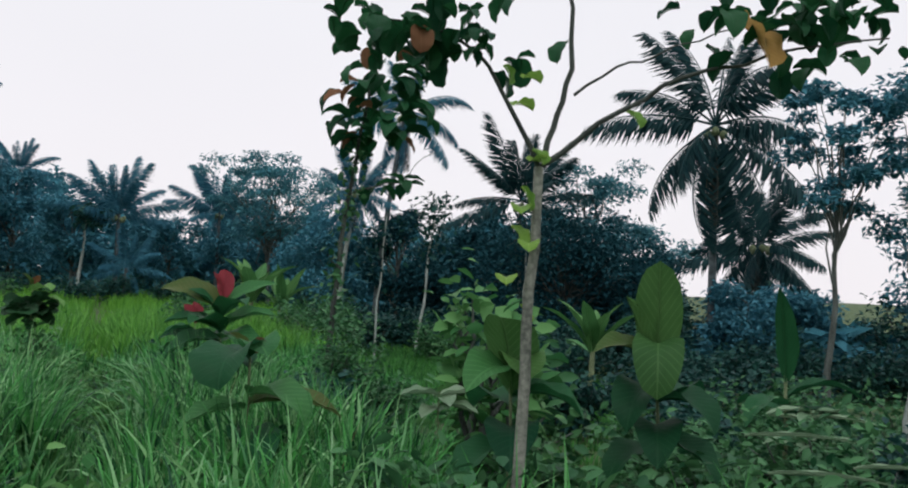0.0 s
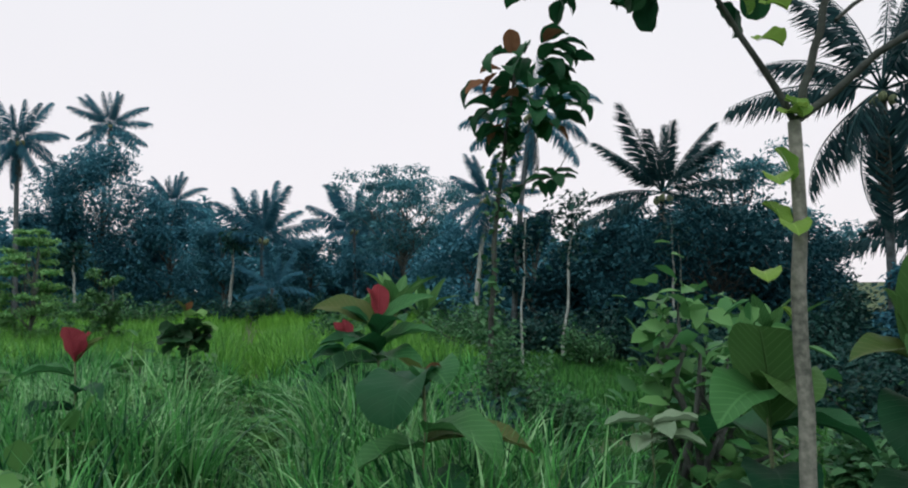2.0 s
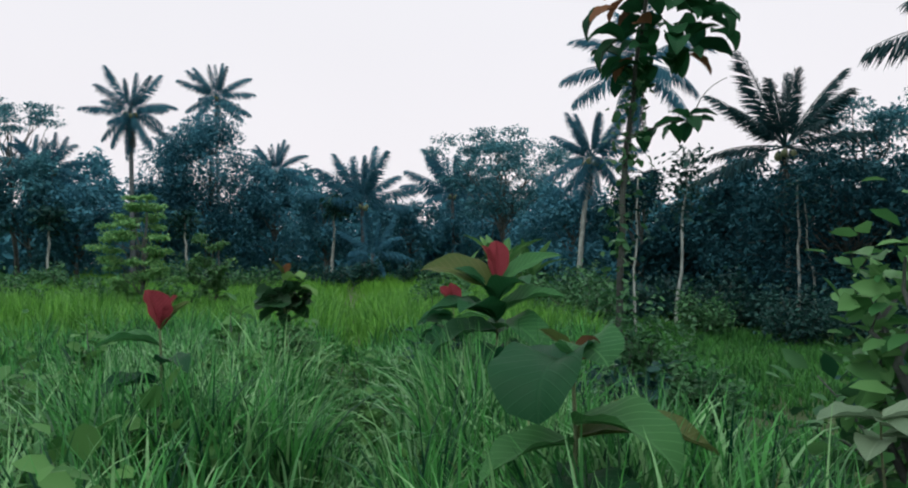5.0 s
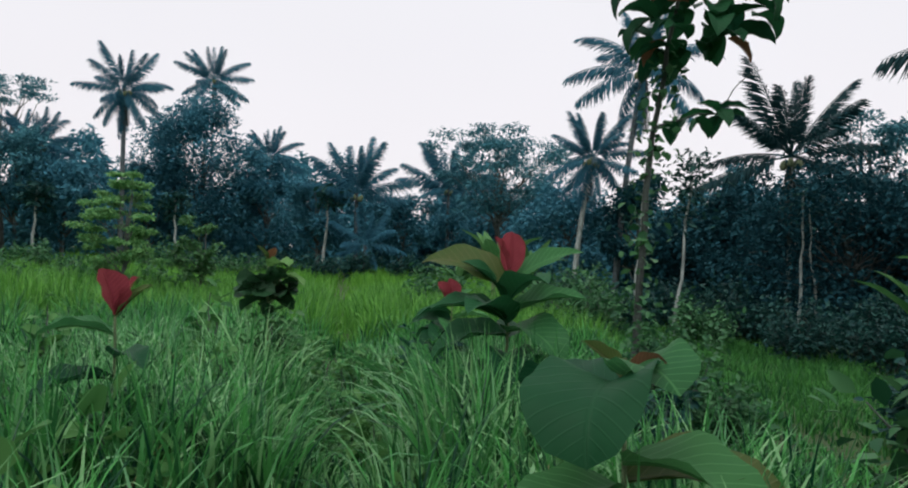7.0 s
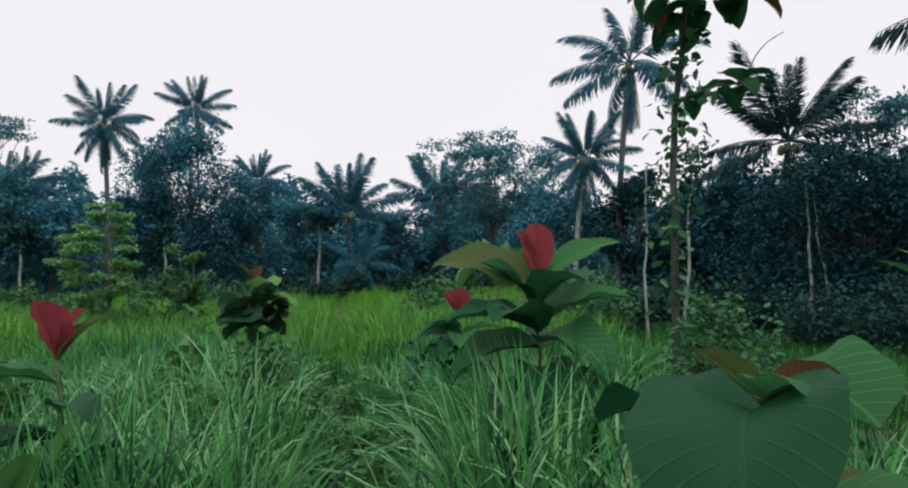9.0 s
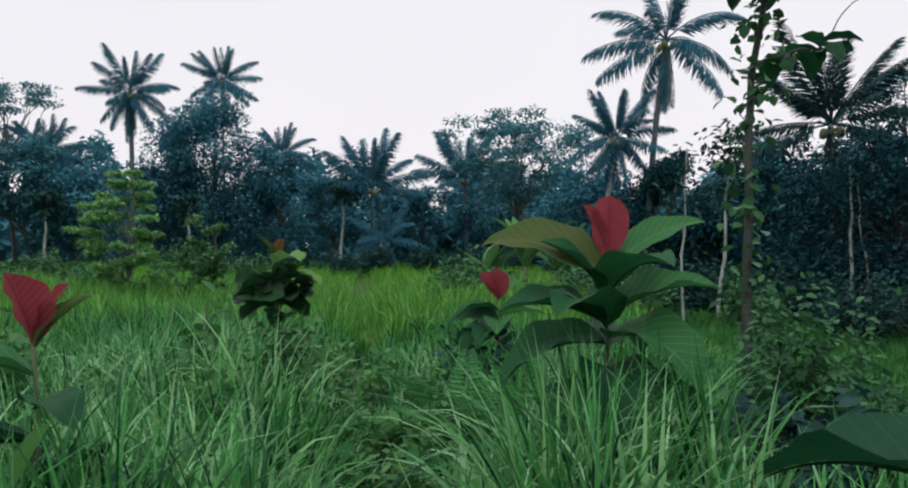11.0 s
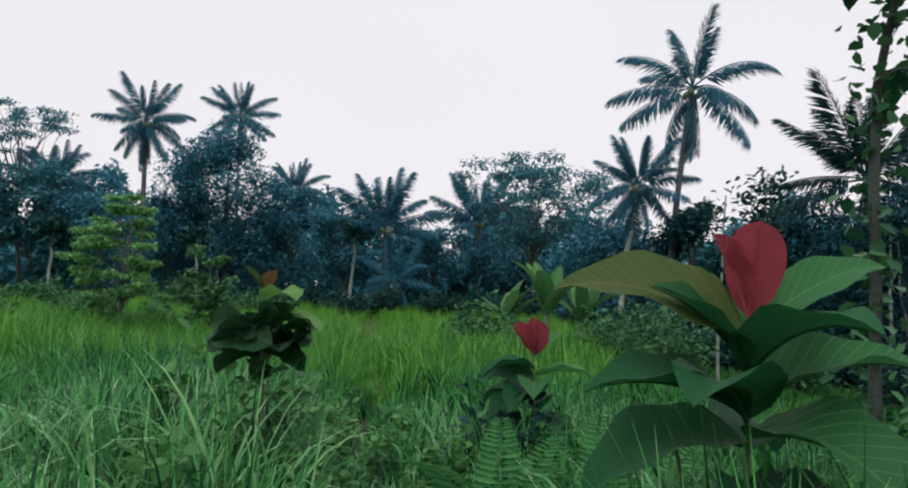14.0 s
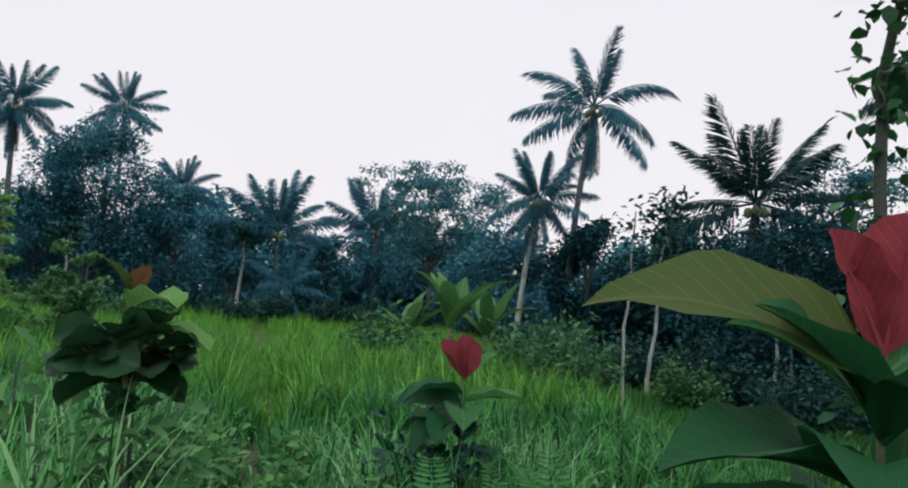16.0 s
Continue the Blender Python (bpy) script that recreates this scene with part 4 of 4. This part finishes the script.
sapling(-0.94, 0.42, 1.13, [
    (1.14, 255, 74, 0.23, 0.17, 15, TEAK_RED, 0), (1.14, 60, 66, 0.20, 0.13, 20, TEAK_RED, 30), (1.13, 10, 55, 0.22, 0.11, 30, TEAK_OLIVE, -20),
    (1.05, 200, 25, 0.34, 0.18, 60, TEAK_LIGHT, 0), (0.95, 320, 20, 0.3, 0.16, 60, TEAK, 0), (0.85, 230, 15, 0.38, 0.22, 60, TEAK, 0), (0.75, 80, 10, 0.36, 0.2, 60, TEAK, 0)],
    "slim sapling with a red leaf pair above the grass")
sapling(0.58, 4.45, 1.05, [
    (1.04, 275, 66, 0.30, 0.17, 15, TEAK_RED, 40), (1.04, 190, 62, 0.27, 0.16, 15, TEAK_RED, -40), (1.04, 150, 60, 0.22, 0.12, 30, TEAK_LIGHT, 0), (1.03, 15, 50, 0.28, 0.13, 35, TEAK_LIGHT, -20),
    (0.95, 190, 20, 0.40, 0.22, 70, TEAK, 0), (0.9, 350, 20, 0.42, 0.2, 45, TEAK_LIGHT, 0), (0.85, 265, 15, 0.36, 0.24, 60, TEAK_LIGHT, 0), (0.75, 215, 10, 0.42, 0.26, 70, TEAK, 0), (0.88, 178, 15, 0.46, 0.26, 60, TEAK, 30), (0.80, 160, 5, 0.44, 0.26, 55, TEAK, 10), (0.78, 240, 20, 0.4, 0.26, 75, TEAK, 0),
    (0.7, 80, 10, 0.4, 0.25, 60, TEAK, 0), (0.6, 310, 5, 0.4, 0.25, 60, TEAK, 0)],
    "low sapling with a red leaf tip in the grass", rad=0.012)
r = np.random.default_rng(33)
TEAK_DARK = leaf_mat("dark_round_leaf", (0.012, 0.045, 0.022), (0.03, 0.085, 0.035), 3, 0.4, 0.2)
bushy = [(1.31, 200, 60, 0.15, 0.10, 20, TEAK_OLIVE, 0), (1.31, 330, 62, 0.13, 0.07, 30, TEAK_BROWN, 30), (1.26, 330, 34, 0.22, 0.17, 70, TEAK_LIME, 0), (1.16, 350, 20, 0.30, 0.17, 60, TEAK_LIME, 0)]
ob = sapling(-0.80, 2.62, 1.32, bushy, "bushy sapling with dark round leaves in the meadow", rad=0.016)
for k in range(9):
    a_ = k * 2.4
    tip = np.array([0.17 * math.cos(a_), 0.17 * math.sin(a_), 1.09 + 0.05 * (k % 3)])
    shoot = bend((0, 0, tip[2] - 0.12), tip, 0.03, 6, 0.005, r)
    child("shoot", mesh_of("shoot", *tubes([(shoot, np.linspace(0.009, 0.004, 6))], 6)), STEM, ob)
    for q in range(5):
        big_leaf(ob, tuple(shoot[1 + q] + np.array([0, 0, r.uniform(-0.05, 0.03)])), math.degrees(a_) + (q - 2) * 52 + r.uniform(-20, 20), r.uniform(-25, 35), (0.13, 0.18, 0.15)[q % 3], (0.11, 0.155, 0.13)[q % 3],
                 (10, 28, 18)[q % 3], TEAK_DARK, r.uniform(-60, 60), seed=q % 3)
PADDLE = leaf_mat("paddle_leaf", (0.035, 0.105, 0.03), (0.085, 0.19, 0.055), 4, 0.5, 0.35, True, spread=0.4, veins=0.3)
sapling(2.32, -1.72, 1.20, [
    (1.0, 240, 66, 0.50, 0.28, 30, PADDLE, 10), (1.12, 222, 22, 0.40, 0.25, 80, TEAK_LIGHT, 15), (1.12, 262, 40, 0.34, 0.22, 95, PADDLE, 0), (1.1, 10, 35, 0.36, 0.2, 60, TEAK_LIGHT, 0),
    (1.0, 330, 20, 0.40, 0.24, 80, TEAK, 0), (0.95, 100, 20, 0.42, 0.26, 70, TEAK, 0), (0.85, 250, 10, 0.40, 0.26, 80, TEAK, 0), (0.75, 200, 5, 0.38, 0.24, 70, TEAK, 0)],
    "sapling with wide dull green leaves beside the forked tree")
sapling(3.62, -0.95, 1.55, [
    (1.25, 238, 84, 0.76, 0.30, 12, PADDLE, 0), (1.15, 190, 74, 0.66, 0.28, 14, PADDLE, 35), (1.45, 238, 20, 0.66, 0.30, 118, PADDLE, 0), (1.3, 200, 46, 0.56, 0.27, 80, TEAK_OLIVE, 20),
    (1.15, 215, 25, 0.56, 0.32, 115, TEAK, 0), (1.1, 290, 25, 0.52, 0.30, 100, TEAK, 0), (1.1, 20, 30, 0.5, 0.30, 80, TEAK, 0), (0.95, 240, 15, 0.5, 0.30, 95, TEAK, 0),
    (0.85, 300, 8, 0.5, 0.3, 80, TEAK, 0), (0.8, 190, 5, 0.46, 0.28, 80, TEAK, 0)],
    "tall sapling with large upright paddle leaves", rad=0.018)
sapling(2.2, -0.85, 0.9, [
    (0.88, 190, 12, 0.26, 0.14, 25, PALE_LEAF, 0), (0.88, 350, 10, 0.28, 0.15, 25, PALE_LEAF, 0), (0.86, 270, 8, 0.24, 0.14, 25, PALE_LEAF, 0), (0.82, 320, 5, 0.26, 0.14, 25, PALE_LEAF, 0),
    (0.8, 230, 5, 0.24, 0.13, 25, PALE_LEAF, 0), (0.78, 60, 5, 0.24, 0.13, 25, PALE_LEAF, 0)],
    "low herb with pale grey-green leaves", name="pale_herb", rad=0.008)

shrub(-0.80, 2.62, 0.98, 0.26, 590, "leafy green weeds round the foot of a bushy sapling", SHRUB_FRESH, 0.08, 600, name="weed_clump", stems=10, group="weeds beside the sapling")

# ---- slender broad-leaved tree with a tuft of large leaves -------------
ob = thing("slender_teak_tree", 1.90, 2.52, "slender tree with a dark tuft of large leaves and climbing vine", "tree")
z0 = ob.matrix_basis.translation.z
pts = np.concatenate([bend((0, 0, -0.05), (0.22, 0.36, 2.31 - z0), 0, 8, 0.015), bend((0.24, 0.40, 2.45 - z0), (0.42, 0.20, 3.85 - z0), 0, 7, 0.015)])
side = bend((0.27, 0.42, 2.52 - z0), (1.00, 1.10, 2.78 - z0), 0.04, 7, 0.01)
twig = bend((0.98, 1.08, 2.78 - z0), (1.40, 1.15, 3.20 - z0), 0.05, 7, 0.01)
for b in ((pts, np.linspace(0.034, 0.014, 15)), (side, np.linspace(0.011, 0.006, 7)), (twig, np.linspace(0.006, 0.003, 7))):
    child("trunk" if b[0] is pts else "branch", mesh_of("trunk", *tubes([b], 8)), BARK_DARK, ob)
r = np.random.default_rng(61)
for k in range(70):
    a_ = r.uniform(0, 360)
    hz = r.uniform(3.1, 3.95)
    rr = 0.50 * math.sqrt(max(0.05, 1 - ((hz - 3.5) / 0.55) ** 2)) * r.uniform(0.3, 1)
    big_leaf(ob, (0.52 + rr * math.cos(radians(a_)), 0.12 + 0.8 * rr * math.sin(radians(a_)), hz - z0), a_, r.uniform(-35, 40), (0.26, 0.32, 0.36)[k % 3], (0.15, 0.18, 0.20)[k % 3], (40, 70, 90)[k % 3],
             TEAK if k % 9 else TEAK_BROWN, r.uniform(-30, 30), seed=k % 3)
big_leaf(ob, (0.26, -0.35, 3.70 - z0), 240, 80, 0.22, 0.17, 10, TEAK_BROWN, 0, "reddish new leaf", seed=1)
for k in range(6):                                    # whorl of leaves at the end of the side limb
    big_leaf(ob, (0.98 + 0.02 * (k % 2), 1.10, 2.74 + 0.02 * k - z0), 20 + k * 64, (25, -20, 10)[k % 3], (0.34, 0.28)[k % 2], (0.17, 0.15)[k % 2], 40, TEAK, 0, seed=k % 3)
for k in range(4):                                    # single leaves along the limb
    big_leaf(ob, (0.42 + 0.15 * k, 0.55 + 0.14 * k, 2.60 + 0.05 * k - z0), 70 + k * 160, -30, 0.24, 0.14, 40, TEAK, 0, seed=k % 3)
n_ = 300
s = r.uniform(0.08, 0.80, n_)
c = np.stack([np.interp(s, np.linspace(0, 1, 15), pts[:, k]) for k in range(3)], -1) + r.normal(0, 0.075, (n_, 3))
v, f = scatter(c, r.uniform(0.05, 0.10, n_), r.uniform(0, 6.28, n_), r.normal(-0.4, 0.5, n_), r.normal(0, 0.5, n_), True, 1.4)
child("vine", mesh_of("vine", v, f), SHRUB, ob, "small-leaved climbing vine")

# ---- forked young tree -------------------------------------------------
ob = thing("forked_tree", 2.12, -2.25, "young tree with a pale mottled forked trunk and lime leaves", "tree")
z0 = ob.matrix_basis.translation.z
fk = np.array([0.20, 0.29, 2.14 - z0])
child("trunk", mesh_of("trunk", *tubes([(bend((0, 0, -0.05), fk, 0, 12, 0.006), np.linspace(0.029, 0.022, 12))], 12)), BARK_PALE, ob)
br = [(bend(fk, (-0.10, 0.35, 2.66 - z0), 0.03, 8, 0.006), np.linspace(0.0135, 0.0087, 8)),
      (bend((-0.10, 0.35, 2.66 - z0), (-0.55, 0.45, 2.80 - z0), 0.05, 7, 0.006), np.linspace(0.0087, 0.0040, 7)),
      (bend(fk, (0.34, 0.26, 2.62 - z0), -0.02, 8, 0.006), np.linspace(0.0159, 0.0127, 8)),
      (bend((0.34, 0.26, 2.62 - z0), (0.32, 0.3, 3.5 - z0), 0, 7, 0.01), np.linspace(0.0127, 0.0064, 7)),
      (bend(fk, (0.80, 0.05, 2.58 - z0), 0.03, 8, 0.006), np.linspace(0.0151, 0.0103, 8)),
      (bend((0.80, 0.05, 2.58 - z0), (1.75, -0.2, 2.82 - z0), 0.03, 8, 0.006), np.linspace(0.0103, 0.0040, 8)),
      (bend((0.36, 0.27, 2.5 - z0), (0.75, 0.2, 2.72 - z0), 0.03, 7, 0.006), np.linspace(0.0079, 0.0047, 7)),
      (bend((0.75, 0.2, 2.72 - z0), (1.4, 0.1, 2.95 - z0), 0.03, 7, 0.006), np.linspace(0.0047, 0.0032, 7))]
for b in br:
    child("branch", mesh_of("branch", *tubes([b], 7)), BARK_DARK, ob)
r = np.random.default_rng(71)
for k in range(84):                                   # dark hanging leaves at the end of the western limb
    big_leaf(ob, (-0.36 + r.normal(0, 0.27), 0.42 + r.normal(0, 0.15), 2.78 - z0 + r.normal(0, 0.09)), r.uniform(0, 360), r.uniform(-60, 20), (0.10, 0.15, 0.13)[k % 3], (0.07, 0.11, 0.09)[k % 3], 60, TEAK if k % 17 else TEAK_BROWN, 0, seed=k % 3)
for k in range(80):                                   # and over the eastern limb
    big_leaf(ob, (1.45 + r.normal(0, 0.38), -0.1 + r.normal(0, 0.2), 2.92 - z0 + r.normal(0, 0.10)), r.uniform(0, 360), r.uniform(-60, 20), (0.12, 0.17, 0.14)[k % 3], (0.08, 0.12, 0.10)[k % 3], 60, TEAK, 0, seed=k % 3)
big_leaf(ob, (1.0, -0.05, 2.86 - z0), 300, -40, 0.32, 0.27, 40, leaf_mat("orange_leaf", (0.35, 0.15, 0.04), (0.5, 0.3, 0.10), 6, 0.6, 0.4, True, veins=0.3), 0, "large orange withered leaf", seed=2)
for k, (x, z) in enumerate([(0.14, 2.40), (0.16, 2.22), (0.12, 1.95), (0.10, 2.04), (0.22, 2.16), (0.08, 1.86), (0.14, 1.78), (0.0, 2.60), (0.20, 2.55), (0.62, 2.45), (0.05, 1.62), (0.14, 1.5)]):
    big_leaf(ob, (x, 0.24 + 0.03 * (k % 3), z - z0), (200, 300, 250, 340)[k % 4], (20, -30, 0, -50)[k % 4], (0.13, 0.10, 0.12)[k % 3], 0.10, 50, HEART, 0, "lime green leaf", seed=k % 3)

sapling(6.35, 1.05, 1.45, [
    (1.30, 225, 78, 1.02, 0.24, 18, TEAK, 20), (1.15, 330, 40, 0.8, 0.26, 90, TEAK, 0), (1.05, 200, 30, 0.8, 0.26, 95, TEAK, 0), (0.95, 280, 35, 0.8, 0.26, 90, TEAK, 0), (0.9, 90, 40, 0.8, 0.26, 80, TEAK, 0)],
    "dark plant with one tall upright leaf among weeds", name="tall_leaf_plant", rad=0.03)

# ---- pale herbs, ferns -------------------------------------------------
for x, y, h in ((6.25, 0.6, 1.12), (5.85, 0.15, 0.92)):
    sapling(x, y, h, [(h - 0.02 - 0.02 * k, a_, 6, 0.55 - 0.06 * (k % 3), 0.13, 18, PALE_LEAF, 0) for k, a_ in enumerate((185, 352, 215, 325, 60, 120))],
            "herb with long pale drooping leaves among weeds", name="pale_herb", rad=0.01)


def fern(x, y, h, count, seed):
    r = np.random.default_rng(seed)
    ob = thing("fern", x, y, "fresh green fern with feathered fronds in the grass", "fern", "ferns in the meadow")
    for k in range(count):
        L = round(h * (0.8, 0.95, 1.1)[k % 3], 2)
        n_ = 22
        s = np.repeat(np.linspace(0.2, 0.98, n_), 2)
        sd = np.tile([1.0, -1.0], n_)
        ang = radians(50) * s ** 1.5
        base = np.stack([0 * s, s * L * np.cos(ang * 0.5), -s * L * np.sin(ang * 0.5)], -1)
        ln = L * 0.24 * (1 - s * 0.85) + 0.01
        v, f = scatter(base, ln, np.where(sd > 0, 0.25, np.pi - 0.25), -0.15 + 0 * s, 0 * s, True, 0.42)
        tv, tf = tubes([(np.stack([0 * s[::2], base[::2, 1], base[::2, 2]], -1), np.linspace(0.004, 0.001, n_))], 4)
        tri = np.concatenate([tf[:, [0, 1, 2]], tf[:, [0, 2, 3]]])
        me = mesh_of("frond", np.concatenate([v, tv]), np.concatenate([f, tri + len(v)]))
        rot = frames(np.array([radians(k * 360 / count + r.uniform(-20, 20))]), np.array([radians(r.uniform(48, 78))]), np.array([0.0]))[0]
        child("frond", me, FERN, ob, "", Matrix.Translation((0, 0, 0.0)) @ Matrix(rot.tolist()).to_4x4())


fern(0.30, 2.75, 1.0, 8, 81)
fern(0.75, 3.6, 0.7, 7, 82)
fern(-1.55, -0.55, 0.75, 6, 83)
fern(0.95, 2.9, 0.65, 6, 84)
fern(-0.35, 2.0, 0.45, 6, 85)
fern(0.80, 2.75, 0.95, 8, 86)
fern(1.05, 3.4, 1.0, 7, 87)

for k, (x, y, h, rr) in enumerate([(0.35, 4.35, 0.85, 0.3), (1.75, 1.45, 0.72, 0.34), (1.45, 0.85, 0.5, 0.26), (1.62, 2.15, 0.55, 0.34), (1.3, 1.75, 0.5, 0.28)]):
    shrub(x, y, h, rr, 580 + k, "low weeds at the foot of a sapling, shade in their leaf colour", SHRUB_SHADED, 0.09, 900, name="weed_clump", stems=12, group="weeds beside the sapling")

for x, y, z, az_, ln in ((4.45, -0.75, 0.62, -20, 0.75), (4.15, -1.35, 0.52, -28, 0.70), (4.9, -1.25, 0.50, -15, 0.5)):
    ob = thing("withered_leaf", x, y, "long withered pale leaf lying on weeds", "leaf", "withered leaves on the weeds", z=z)
    big_leaf(ob, (0, 0, 0), az_, 4, ln, 0.09, 12, PALE_LEAF, 10, seed=1)

# ---- low herbs beside the footpath -------------------------------------
HERB = leaf_mat("herb_leaf", (0.03, 0.13, 0.035), (0.13, 0.30, 0.09), 3, 0.5, 0.3)
r = np.random.default_rng(91)
for k in range(26):
    y = -3.2 + 0.36 * k + r.uniform(-0.1, 0.1)
    x = float(trail_x(y)) + (1 if k % 2 else -1) * r.uniform(0.12, 0.5)
    shrub(x, y, r.uniform(0.32, 0.6), r.uniform(0.16, 0.3), 600 + k, "low leafy green herb beside the footpath", HERB, (0.055, 0.08, 0.11)[k % 3], (260, 180, 110)[k % 3], name="herb",
          stems=7, group="herbs along the footpath", wide=1.3)
for k in range(22):
    x, y = r.uniform(-2.6, -0.4), r.uniform(-1.5, 3.5)
    shrub(x, y, r.uniform(0.7, 0.95), r.uniform(0.15, 0.26), 640 + k, "leafy green herb among tall grass", HERB, (0.08, 0.11, 0.14)[k % 3], (130, 90, 60)[k % 3], name="herb", stems=6,
          group="herbs in the meadow", wide=1.4)
